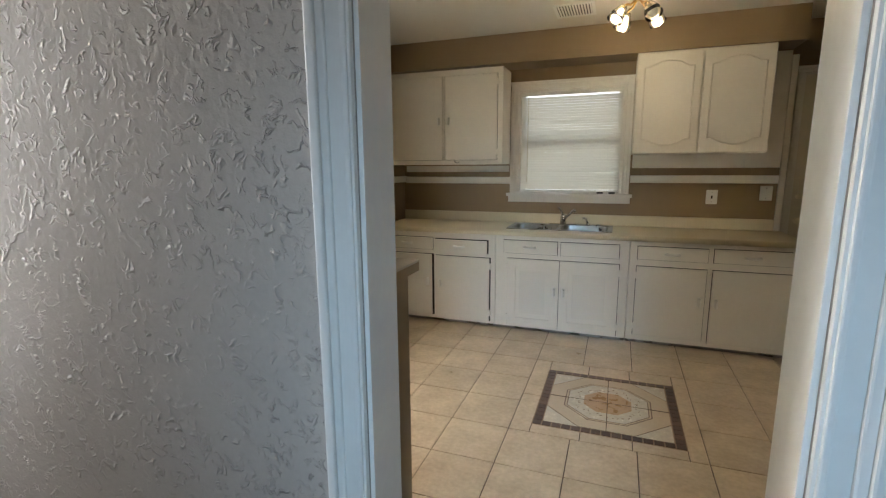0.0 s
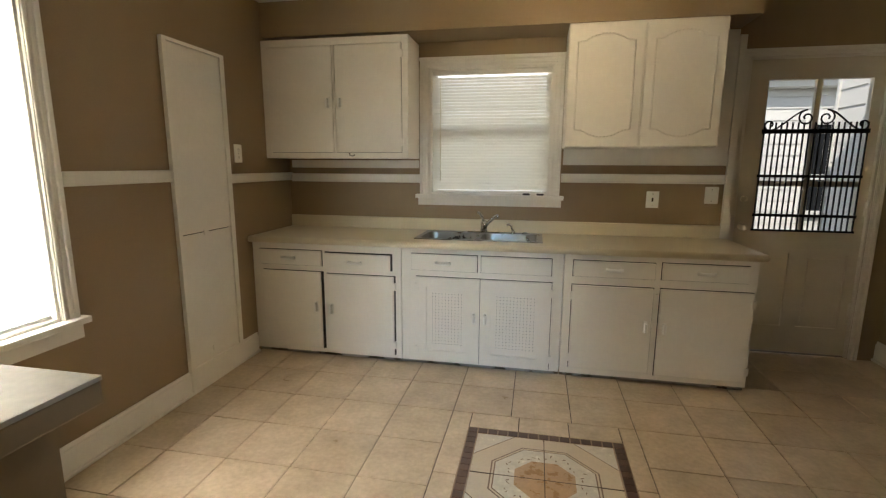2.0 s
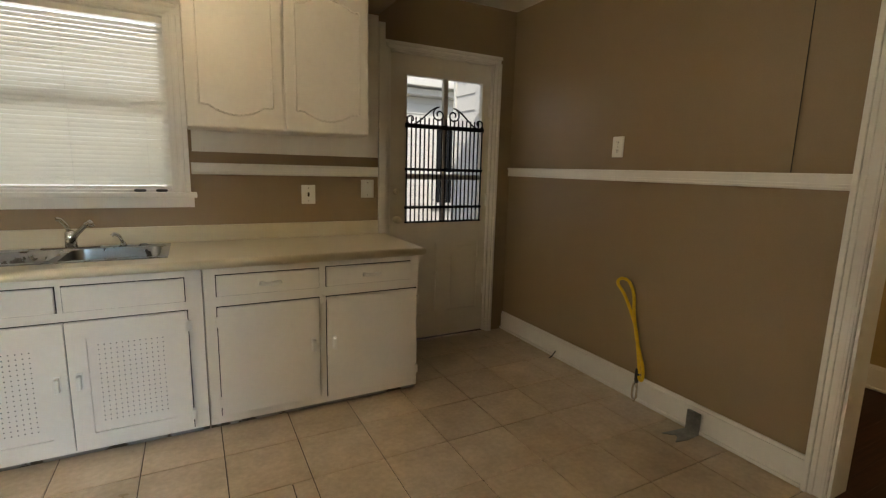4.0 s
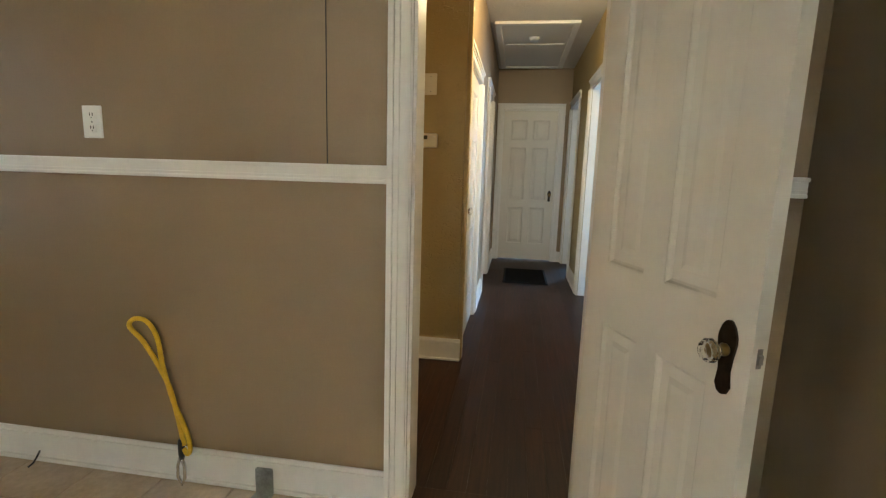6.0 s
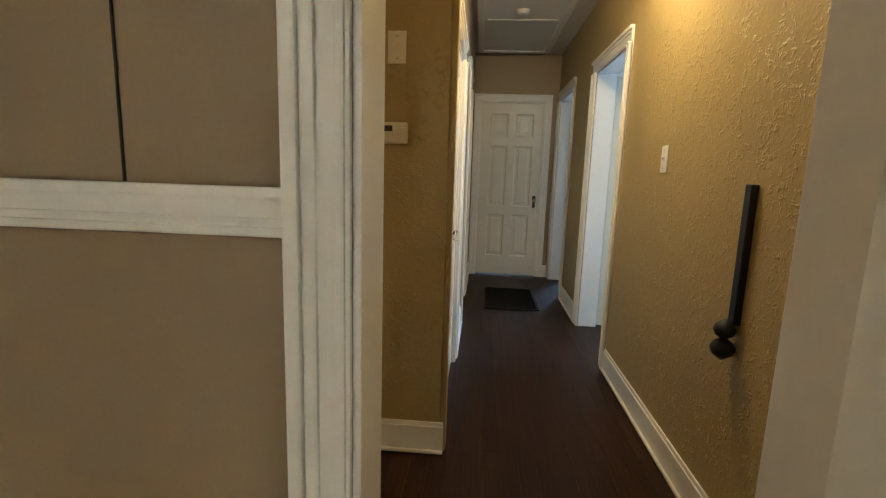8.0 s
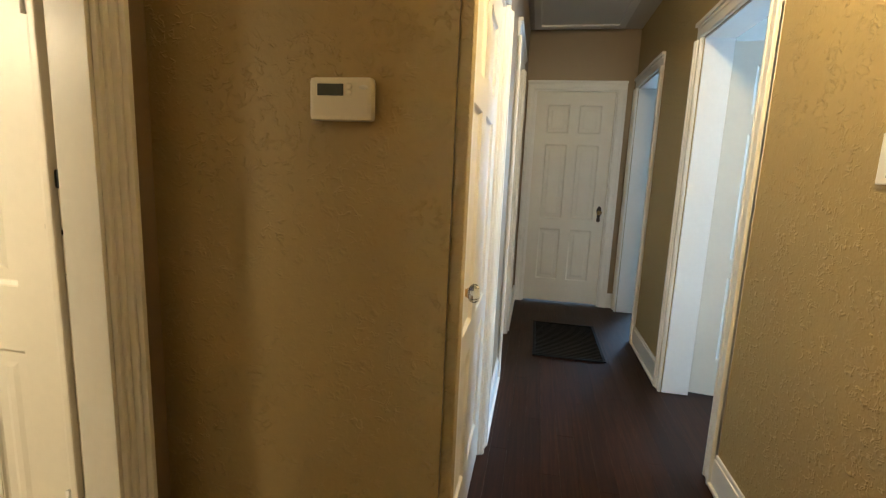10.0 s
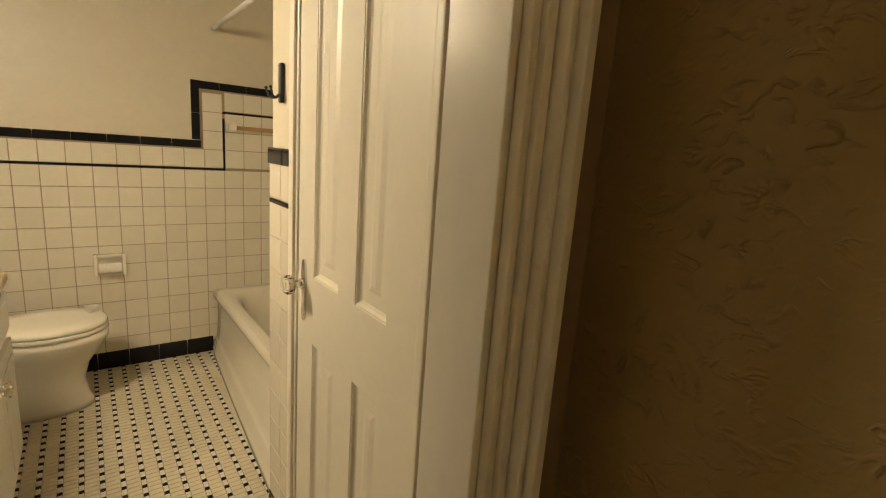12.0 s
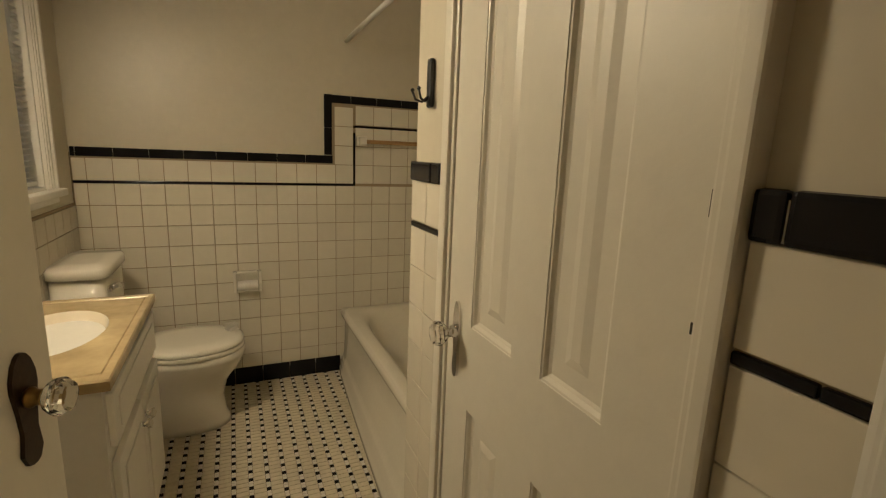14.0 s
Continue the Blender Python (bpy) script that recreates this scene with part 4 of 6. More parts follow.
def base_cabinet(x0, x1, label, drawers, doors, style="flat", hook=None, gaps=(0.0, 0.0)):
    c = thing("base_cabinet", label, "cabinet", group="kitchen base cabinets")
    yf = 3.872
    bm = bmesh.new()
    box(bm, x0 + 0.001, yf, 0.035, x1 - 0.001, KY1 - 0.01, 0.822)
    part("body", bm, M["cab"], c)
    bm = bmesh.new()
    box(bm, x0 + 0.001, yf + 0.03, 0.004, x1 - 0.001, yf + 0.05, 0.035)
    part("toe_board", bm, M["steel"], c, "grey toe board set back under the cabinet")
    for d in drawers:
        a, b, e, f = d[:4]
        out = d[4] if len(d) > 4 else 0.0
        bm = bmesh.new()
        box(bm, a, yf - 0.018 - out, e, b, yf - 0.001 - out, f, 0.004)
        if out:
            box(bm, a + 0.02, yf - 0.001 - out, e + 0.01, b - 0.02, yf, f - 0.015)
        dr = part("drawer_front", bm, M["cab"], c)
        if len(d) < 6:
            pull(dr, (a + b) / 2, yf - 0.018 - out, (e + f) / 2, False)
        # The shade round the drawer front is a dark plate behind it.
        bm = bmesh.new()
        box(bm, a - 0.004, yf - 0.0008, e - 0.004, b + 0.004, yf + 0.002, f + 0.004)
        part("reveal", bm, M["gap"], dr, "dark plate for the shade in the gap round the drawer front")
    for k, (a, e, b, f, hs) in enumerate(doors):
        cab_door(c, a, e, b, f, yf, hs, style, shade_extra=gaps[k])
    if hook:
        bm = bmesh.new()
        tube(bm, [(hook, yf - 0.012, 0.645), (hook + 0.010, yf - 0.022, 0.63), (hook + 0.004, yf - 0.022, 0.605), (hook - 0.006, yf - 0.016, 0.598)], 0.006)
        part("latch", bm, M["cab"], c)
    return c


base_cabinet(-1.985, -0.880, "white painted base cabinet, one drawer slightly open", [(-1.926, -1.453, 0.672, 0.778), (-1.427, -0.945, 0.660, 0.772, 0.03)],
             [(-1.903, 0.070, -1.462, 0.628, 1), (-1.418, 0.062, -0.930, 0.620, -1)], gaps=(0.014, 0.006))
base_cabinet(-0.876, 0.186, "white painted sink cabinet with perforated door panels", [(-0.805, -0.362, 0.680, 0.788), (-0.335, 0.112, 0.680, 0.788, 0.0, "fixed")],
             [(-0.770, 0.050, -0.343, 0.633, 1), (-0.338, 0.050, 0.118, 0.633, -1)], "pegboard")
base_cabinet(0.190, 1.300, "white painted base cabinet with two flat doors", [(0.246, 0.728, 0.688, 0.788), (0.768, 1.246, 0.690, 0.792)],
             [(0.244, 0.080, 0.728, 0.632, 1), (0.768, 0.072, 1.285, 0.632, -1)], hook=0.748)

wt = thing("worktop", "ivory laminate kitchen worktop with an upstand", "countertop")
SX0, SX1, SY0, SY1 = -0.815, 0.052, 3.965, 4.385
bm = bmesh.new()
xs, ys = (KX0 + 0.004, SX0 + 0.03, SX1 - 0.03, 1.316), (3.842, SY0 + 0.03, SY1 - 0.03, KY1 - 0.004)
for i in range(3):
    for j in range(3):
        if (i, j) != (1, 1):
            box(bm, xs[i], ys[j], 0.828, xs[i + 1], ys[j + 1], 0.870)
bmesh.ops.remove_doubles(bm, verts=bm.verts, dist=1e-5)
part("slab", bm, M["laminate"], wt)
bm = bmesh.new()
tube(bm, [(KX0 + 0.004, 3.842, 0.849), (1.316, 3.842, 0.849)], 0.021, 12)
tube(bm, [(1.316, 3.842, 0.849), (1.316, KY1 - 0.03, 0.849)], 0.021, 12)
part("rounded_edge", bm, M["laminate"], wt)
bm = bmesh.new()
box(bm, KX0 + 0.006, KY1 - 0.026, 0.8705, 1.268, KY1 - 0.003, 0.962, 0.006)
part("backsplash", bm, M["laminate"], wt)

sk = thing("kitchen_sink", "stainless steel double-bowl kitchen sink", "sink")
bm = bmesh.new()
mid = (SX0 + SX1) / 2
bowls = ((SX0 + 0.035, mid - 0.018), (mid + 0.018, SX1 - 0.035))
by0, by1 = SY0 + 0.030, SY1 - 0.075
for a, b, c, d in ((SX0, SX1, SY0, by0), (SX0, SX1, by1, SY1), (SX0, bowls[0][0], by0, by1), (bowls[0][1], bowls[1][0], by0, by1), (bowls[1][1], SX1, by0, by1)):
    box(bm, a, c, 0.8705, b, d, 0.8765, 0.002)
part("rim", bm, M["steel"], sk)
for a, b in bowls:
    bm = bmesh.new()
    cx, cy, rx, ry = (a + b) / 2, (by0 + by1) / 2, (b - a) / 2, (by1 - by0) / 2
    loft(bm, [oval(cx, cy, z, rx * k, ry * k, 32, 7) for z, k in ((0.8745, 1.0), (0.86, 0.985), (0.73, 0.95), (0.705, 0.90), (0.70, 0.5), (0.698, 0.1))], cap=False)
    bowl = part("bowl", bm, M["steel"], sk)
    bm = bmesh.new()
    lathe(bm, [(0.042, 0.701), (0.042, 0.704), (0.02, 0.702)], 20, Matrix.Translation((cx, cy, 0)))
    part("drain", bm, M["chrome"], bowl)
fa = thing("kitchen_faucet", "chrome single-lever kitchen faucet behind the sink", "faucet")
FX, FY = -0.375, 4.348
bm = bmesh.new()
box(bm, FX - 0.12, FY - 0.025, 0.8768, FX + 0.12, FY + 0.025, 0.886, 0.004)
lathe(bm, [(0.026, 0.884), (0.026, 0.93), (0.023, 0.955), (0.015, 0.965)], 20, Matrix.Translation((FX, FY, 0)))
part("base", bm, M["chrome"], fa)
bm = bmesh.new()
tube(bm, [(FX, FY - 0.01, 0.905), (FX + 0.035, FY - 0.06, 0.955), (FX + 0.085, FY - 0.12, 1.005), (FX + 0.108, FY - 0.15, 1.020), (FX + 0.116, FY - 0.16, 1.004)], 0.012, 12)
part("spout", bm, M["chrome"], fa)
bm = bmesh.new()
tube(bm, [(FX, FY, 0.955), (FX - 0.012, FY - 0.004, 0.99), (FX - 0.034, FY - 0.012, 1.022), (FX - 0.046, FY - 0.02, 1.026)], 0.011, 12)
part("lever", bm, M["chrome"], fa)
sp = thing("side_sprayer", "chrome sink sprayer resting on the sink rim", "sprayer")
bm = bmesh.new()
lathe(bm, [(0.020, 0.8768), (0.016, 0.885), (0.010, 0.90)], 16, Matrix.Translation((-0.16, FY, 0)))
part("holder", bm, M["chrome"], sp)
bm = bmesh.new()
tube(bm, [(-0.16, FY, 0.895), (-0.175, FY, 0.93), (-0.195, FY - 0.01, 0.945), (-0.205, FY - 0.015, 0.935)], 0.008, 10)
part("nozzle", bm, M["chrome"], sp)
bm = bmesh.new()
lathe(bm, [(0.022, 0.8768), (0.022, 0.882), (0.012, 0.886)], 16, Matrix.Translation((-0.07, FY, 0)))
solid("sink_hole_cover", bm, M["steel"], "round steel hole cover on the sink rim", "cover")

# pantry door in the left wall
# Dark sheet behind the leaves paints the shade in their gaps.
bm = bmesh.new()
axbox(bm, 'x', 3.186, 3.624, KX0 + 0.0005, KX0 + 0.006, 0.159, 2.019)
solid("door_gap", bm, M["gap"], "dark sheet for the shade in the gap round the narrow cupboard door", "gap", "structure")
pd = thing("door_1", "narrow white painted ironing-cupboard door in the wall", "door", kind="structure")
for z0, z1 in ((0.160, 0.962), (0.966, 2.018)):
    bm = bmesh.new()
    axbox(bm, 'x', 3.191, 3.619, KX0 + 0.007, KX0 + 0.020, z0 + 0.001, z1 - 0.001, 0.002)
    part("leaf", bm, M["white"], pd)
for zz in (0.945, 0.21):
    bm = bmesh.new()
    axbox(bm, 'x', 3.36, 3.40, KX0 + 0.020, KX0 + 0.026, zz, zz + 0.035, 0.002)
    part("catch", bm, M["white"], pd)
bm = bmesh.new()
for u0, u1, z0, z1 in ((3.155, 3.185, 0.004, 2.04), (3.625, 3.665, 0.004, 2.04), (3.185, 3.625, 2.02, 2.04), (3.185, 3.625, 0.004, 0.158)):
    axbox(bm, 'x', u0, u1, KX0, KX0 + 0.026, z0, z1, 0.003)
solid("trim_pantry_door", bm, M["white"], "white frame round the narrow cupboard door", "trim", "structure")

# ---- back door with its iron guard ----
bd = thing("door_2", "cream painted back door with a glazed upper half", "door", pose(1.404, DY + 0.03, 0.012), kind="structure")
W, H = 0.838, 2.088
GX0, GX1, GZ0, GZ1 = 0.138, 0.765, 0.905, 1.945
bm = bmesh.new()
P = [(0.12, 0.20, 0.40, 0.74), (0.50, 0.20, 0.77, 0.74)]
xs = sorted({0, W, GX0, GX1, *[p[0] for p in P], *[p[2] for p in P]})
zs = sorted({0, H, GZ0, GZ1, 0.20, 0.74})
for a, b in zip(xs, xs[1:]):
    for c, e in zip(zs, zs[1:]):
        cx, cz = (a + b) / 2, (c + e) / 2
        if (GX0 < cx < GX1 and GZ0 < cz < GZ1) or any(p[0] < cx < p[2] and p[1] < cz < p[3] for p in P):
            continue
        box(bm, a, 0, c, b, 0.042, e)
bmesh.ops.remove_doubles(bm, verts=bm.verts, dist=1e-5)
part("frame", bm, M["door_white"], bd)
for p in P:
    bm = bmesh.new()
    box(bm, p[0], 0.012, p[1], p[2], 0.03, p[3])
    box(bm, p[0] + 0.03, 0.007, p[1] + 0.03, p[2] - 0.03, 0.0125, p[3] - 0.03, 0.004)
    part("panel", bm, M["door_white"], bd)
bm = bmesh.new()
gm = (GX0 + GX1) / 2
box(bm, gm - 0.018, 0.004, GZ0, gm + 0.018, 0.038, GZ1, 0.004)
box(bm, GX0, 0.006, 1.222, gm - 0.018, 0.036, 1.262, 0.004)
box(bm, gm + 0.018, 0.006, 1.222, GX1, 0.036, 1.262, 0.004)
part("muntin", bm, M["door_white"], bd)
for a, b in ((GX0, gm - 0.018), (gm + 0.018, GX1)):
    for c, d in ((GZ0, 1.222), (1.262, GZ1)):
        bm = bmesh.new()
        box(bm, a, 0.019, c, b, 0.023, d)
        part("pane", bm, M["pane"], bd).visible_shadow = False
for zz in (0.35, 1.07, 1.75):
    hinge(bd, W - 0.006, 0.0, zz)
bm = bmesh.new()
lathe(bm, [(0.024, 0.0), (0.022, 0.012), (0.012, 0.02), (0.012, 0.03), (0.026, 0.042), (0.022, 0.058), (0.006, 0.062)], 20, Matrix.Translation((0.062, 0, 0.93)) @ Matrix.Rotation(radians(90), 4, 'X'))
part("knob", bm, M["plate"], bd)
bm = bmesh.new()
lathe(bm, [(0.024, 0.0), (0.021, 0.014), (0.008, 0.016)], 20, Matrix.Translation((0.062, 0, 1.13)) @ Matrix.Rotation(radians(90), 4, 'X'))
box(bm, 0.058, -0.024, 1.118, 0.066, -0.014, 1.142, 0.002)
part("deadbolt", bm, M["plate"], bd)

ig = thing("iron_guard", "black wrought-iron window guard with scrolls across the door glass", "window guard", pose(1.404, DY + 0.0205, 0.0))
g0, g1 = GX0 - 0.012, GX1 + 0.012
for z, r in ((1.612, 0.015), (1.306, 0.010), (1.030, 0.010), (0.922, 0.007)):
    bm = bmesh.new()
    box(bm, g0, -r * 0.6, z - r, g1, r * 0.6, z + r, 0.001)
    part("rail", bm, M["iron"], ig)
bm = bmesh.new()
box(bm, -0.0043, -0.0043, 0, 0.0043, 0.0043, 0.755)
me = mesh_of("picket", bm, M["iron"])
n = 19
for k in range(n):
    piece("picket", me, ig, (g0 + 0.012 + (g1 - g0 - 0.024) * k / (n - 1), 0, 0.918))


def scroll(cx, cz, r0, turns, start, s):
    pts = []
    for k in range(29):
        f = k / 28
        a = start + s * 2 * math.pi * turns * f
        r = r0 * (1 - 0.75 * f)
        pts.append((cx + r * math.cos(a), 0, cz + r * math.sin(a)))
    return pts


gc = (g0 + g1) / 2
for s in (-1, 1):
    bm = bmesh.new()
    inner = scroll(gc + s * 0.060, 1.702, 0.054, 1.35, math.pi / 2, -s)
    sweep = [(gc + s * (0.060 + 0.222 * f), 0, 1.702 + 0.054 * math.cos(math.pi * f) - 0.030 * f) for f in [k / 10 for k in range(11)]]
    outer = scroll(gc + s * 0.282, 1.656, 0.038, 1.0, -math.pi / 2, s)
    tube(bm, inner[::-1] + sweep[1:] + outer[1:], 0.0062, 6)
    part("scroll", bm, M["iron"], ig)

# ---- yard beyond the back door ----
nb = thing("white_outbuilding", "white lap-sided outbuilding across the yard", "building")
bm = bmesh.new()
for k in range(19):
    z = -0.5 + 0.17 * k
    b = bmesh.new()
    loft(b, [[(x, 9.0 - 0.03, z), (x, 9.0 - 0.008, z + 0.175), (x, 9.12, z + 0.175), (x, 9.12, z)] for x in (-4.0, 5.2)], smooth=False)
    merge(bm, b)
part("siding", bm, M["siding"], nb)
bm = bmesh.new()
box(bm, -4.2, 8.6, 2.62, 5.4, 9.3, 2.86, 0.01)
box(bm, -4.2, 8.75, 2.50, 5.4, 9.0, 2.60, 0.01)
part("eave_beam", bm, M["siding"], nb)
bm = bmesh.new()
box(bm, 3.95, 8.93, 0.72, 4.60, 8.968, 1.98)
nw = part("window", bm, M["dark_glass"], nb, "dark window pane")
bm = bmesh.new()
for u0, u1, z0, z1 in ((3.86, 3.95, 0.63, 2.07), (4.60, 4.69, 0.63, 2.07), (3.95, 4.60, 1.98, 2.07), (3.95, 4.60, 0.63, 0.72), (3.95, 4.60, 1.18, 1.26)):
    box(bm, u0, 8.90, z0, u1, 8.966, z1, 0.004)
part("frame", bm, M["siding"], nw)
bm = bmesh.new()
box(bm, 4.95, 8.4, -0.5, 5.08, 8.55, 3.0, 0.006)
part("porch_post", bm, M["yellow_wood"], nb, "yellowed wooden porch post")
wg = thing("bathroom_wing", "white lap-sided wing of the house with a dark window", "building")
bm = bmesh.new()
for k in range(20):
    z = -0.5 + 0.16 * k
    for y0, y1 in ((DY + 0.14, 4.62), (4.62, 5.55), (5.55, BY1 + 0.15)):
        if y1 <= y0 or (y0 == 4.62 and z > 1.0 and z < 2.1):
            continue
        b = bmesh.new()
        loft(b, [[(2.688 - 0.018, y, z), (2.688 - 0.004, y, z + 0.165), (2.689, y, z + 0.165), (2.689, y, z)] for y in (y0, y1)], smooth=False)
        merge(bm, b)
part("siding", bm, M["siding"], wg)
bm = bmesh.new()
for u0, u1, z0, z1 in ((4.62, 4.72, 1.05, 2.16), (5.45, 5.55, 1.05, 2.16), (4.72, 5.45, 2.06, 2.16), (4.72, 5.45, 1.05, 1.15)):
    box(bm, 2.655, u0, z0, 2.689, u1, z1, 0.003)
part("window_casing", bm, M["siding"], wg)
bm = bmesh.new()
box(bm, 2.40, 4.75, 2.62, 2.69, 6.1, 2.70, 0.005)
for k in range(5):
    box(bm, 2.42, 4.85 + 0.27 * k, 2.55, 2.68, 4.90 + 0.27 * k, 2.62)
part("eave", bm, M["yellow_wood"], wg, "yellowed wooden eave")
bm = bmesh.new()
box(bm, 2.66, 5.952, -0.5, 2.76, 5.99, 2.7, 0.005)
part("corner_board", bm, M["siding"], wg)

# ---- bar counter by the opening ----
bc = thing("bar_counter", "tan half-height counter with a worn pale top", "counter")
bm = bmesh.new()
box(bm, KX0 + 0.002, KY0 + 0.002, 0.004, -0.50, 1.235, 1.098)
part("body", bm, M["tan"], bc)
bm = bmesh.new()
box(bm, KX0 + 0.002, KY0 + 0.002, 1.0985, -0.480, 1.276, 1.1265, 0.002)
part("edge_band", bm, M["tan"], bc, "tan painted edge under the top")
bm = bmesh.new()
box(bm, KX0 + 0.002, KY0 + 0.002, 1.127, -0.479, 1.277, 1.133, 0.001)
part("top", bm, M["bar_top"], bc)

# ---- kitchen wall plates, lights and loose things ----
wall_plate("light_switch", 'y', KY1, -1, 0.812, 1.135, 0.085, 0.118, "toggle", "white toggle switch plate with a dark lever above the worktop", None, M["bronze"])
wall_plate("blank_plate", 'y', KY1, -1, 1.196, 1.172, 0.088, 0.118, "none", "white blank cover plate above the worktop")
wall_plate("wall_outlet", 'x', KX1, -1, 3.508, 1.470, 0.082, 0.122, "socket", "white double outlet on the tan wall")
wall_plate("wall_outlet", 'x', KX0, 1, 3.78, 1.44, 0.08, 0.12, "socket", "white outlet beside the cupboard door")
cl = thing("ceiling_light", "brass ceiling light with glass tulip shades and lit bulbs", "ceiling light", pose(0.13, 3.34, KZ))
bm = bmesh.new()
lathe(bm, [(0.018, -0.095), (0.018, -0.05), (0.05, -0.045), (0.075, -0.02), (0.08, -0.001)], 28)
part("canopy", bm, M["brass"], cl)
for k in range(4):
    a = radians(35 + 90 * k)
    c, s = math.cos(a), math.sin(a)
    bm = bmesh.new()
    tube(bm, [(0.015 * c, 0.015 * s, -0.09), (0.05 * c, 0.05 * s, -0.125), (0.08 * c, 0.08 * s, -0.125), (0.10 * c, 0.10 * s, -0.14)], 0.007)
    arm = part("arm", bm, M["brass"], cl)
    mm = Matrix.Translation((0.10 * c, 0.10 * s, -0.14)) @ Matrix.Rotation(a, 4, 'Z') @ Matrix.Rotation(radians(145), 4, 'Y')
    bm = bmesh.new()
    lathe(bm, [(0.022, 0.0), (0.030, 0.02), (0.046, 0.06), (0.052, 0.10), (0.050, 0.10), (0.044, 0.06), (0.028, 0.02), (0.018, 0.004)], 24, mm)
    part("shade", bm, M["shade_glass"], cl, "ribbed clear glass tulip shade")
    bm = bmesh.new()
    lathe(bm, [(0.012, 0.02), (0.026, 0.06), (0.030, 0.08), (0.022, 0.103), (0.006, 0.111)], 20, mm)
    part("bulb", bm, M["bulb"] if k < 3 else M["plate_white"], cl, "" if k < 3 else "unlit bulb")


def vent(name, m, w, h, n, material, label, slat_mat_=None):
    t = thing(name, label, "vent", m)
    bm = bmesh.new()
    for a, b, c, d in ((0, w, 0, 0.022), (0, w, h - 0.022, h), (0, 0.022, 0.022, h - 0.022), (w - 0.022, w, 0.022, h - 0.022)):
        box(bm, a, c, 0, b, d, 0.008, 0.002)
    part("frame", bm, material, t)
    bm = bmesh.new()
    box(bm, 0.01, 0.01, -0.001, w - 0.01, h - 0.01, 0.001)
    part("backing", bm, M["gap"], t)
    bm = bmesh.new()
    box(bm, -0.006, 0, 0.001, 0.006, h - 0.046, 0.006)
    me = mesh_of("slat", bm, material)
    for k in range(n):
        piece("slat", me, t, (0.022 + (w - 0.044) * (k + 0.5) / n, 0.023, 0), (0, radians(35), 0))
    return t


vent("ceiling_vent", pose(-0.42, 3.86, KZ - 0.001, 180, 0, 0), 0.28, 0.30, 12, M["plate_white"], "white slatted ceiling vent")

lr = thing("yellow_leash", "looped yellow rope leash with a metal clip leaning on the wall", "leash")
bm = bmesh.new()
loop = [(2.375, 3.165, 0.19), (2.383, 3.195, 0.32), (2.39, 3.235, 0.45), (2.398, 3.33, 0.60), (2.40, 3.395, 0.665), (2.40, 3.375, 0.70), (2.402, 3.32, 0.695), (2.40, 3.275, 0.63), (2.395, 3.255, 0.52), (2.388, 3.215, 0.38), (2.38, 3.175, 0.30), (2.372, 3.145, 0.24), (2.37, 3.135, 0.18), (2.372, 3.15, 0.155), (2.375, 3.17, 0.18)]
fine = []
for k in range(len(loop) - 1):
    p0, p1, p2, p3 = (Vector(loop[max(0, min(len(loop) - 1, k + d))]) for d in (-1, 0, 1, 2))
    for j in range(6):
        t = j / 6
        fine.append(0.5 * (2 * p1 + (p2 - p0) * t + (2 * p0 - 5 * p1 + 4 * p2 - p3) * t * t + (3 * p1 - p0 - 3 * p2 + p3) * t ** 3))
tube(bm, fine, 0.0095, 8)
part("rope", bm, M["yellow"], lr)
bm = bmesh.new()
lathe(bm, [(0.010, 0.13), (0.013, 0.15), (0.013, 0.20), (0.010, 0.215)], 12, Matrix.Translation((2.374, 3.178, 0)))
part("sleeve", bm, M["black"], lr)
bm = bmesh.new()
tube(bm, [(2.372, 3.18, 0.14), (2.37, 3.165, 0.10), (2.368, 3.165, 0.05), (2.368, 3.18, 0.017), (2.368, 3.195, 0.05), (2.370, 3.195, 0.10), (2.372, 3.182, 0.14)], 0.007, 8)
part("clip", bm, M["chrome"], lr)

br = thing("steel_bracket", "bent galvanised steel bracket standing against the baseboard", "bracket")
bm = bmesh.new()
box(bm, 2.388, 2.79, 0.010, 2.394, 2.865, 0.115, 0.001)
box(bm, 2.385, 2.795, 0.108, 2.400, 2.862, 0.118, 0.001)
part("upright", bm, M["galv"], br)
bm = bmesh.new()
out = [(2.392, 2.79), (2.392, 2.865), (2.30, 2.875), (2.235, 2.885), (2.265, 2.855), (2.285, 2.845), (2.275, 2.825), (2.225, 2.80), (2.30, 2.785)]
loft(bm, [[(x, y, z) for x, y in out] for z in (0.006, 0.011)], smooth=False)
part("foot", bm, M["galv"], br)
bm = bmesh.new()
tube(bm, [(2.405, 3.90, 0.052), (2.38, 3.885, 0.045), (2.36, 3.885, 0.025), (2.345, 3.895, 0.014)], 0.004)
solid("cut_cable", bm, M["black"], "short dark cable end at the baseboard", "cable")

# ---- doors of the hall ----
hinge_at, free_at = Vector((2.415, 1.625, 0)), Vector((1.795, 1.385, 0))
ang = math.degrees(math.atan2(free_at.y - hinge_at.y, free_at.x - hinge_at.x))
KW = (free_at - hinge_at).length
kd = panel_door("door_3", pose(hinge_at.x, hinge_at.y, 0.012, 0, 0, ang), KW, 2.06, four_panel(KW, 2.06, (0.41, 0.505), 0.165), "cream painted panelled hall door standing open")
knob_set(kd, KW - 0.062, 0.0, 0.945, -1)
bm = bmesh.new()
box(bm, KW - 0.001, 0.012, 0.925, KW + 0.0015, 0.024, 0.968)
box(bm, KW + 0.001, 0.013, 0.935, KW + 0.006, 0.023, 0.955)
part("latch", bm, M["steel"], kd)
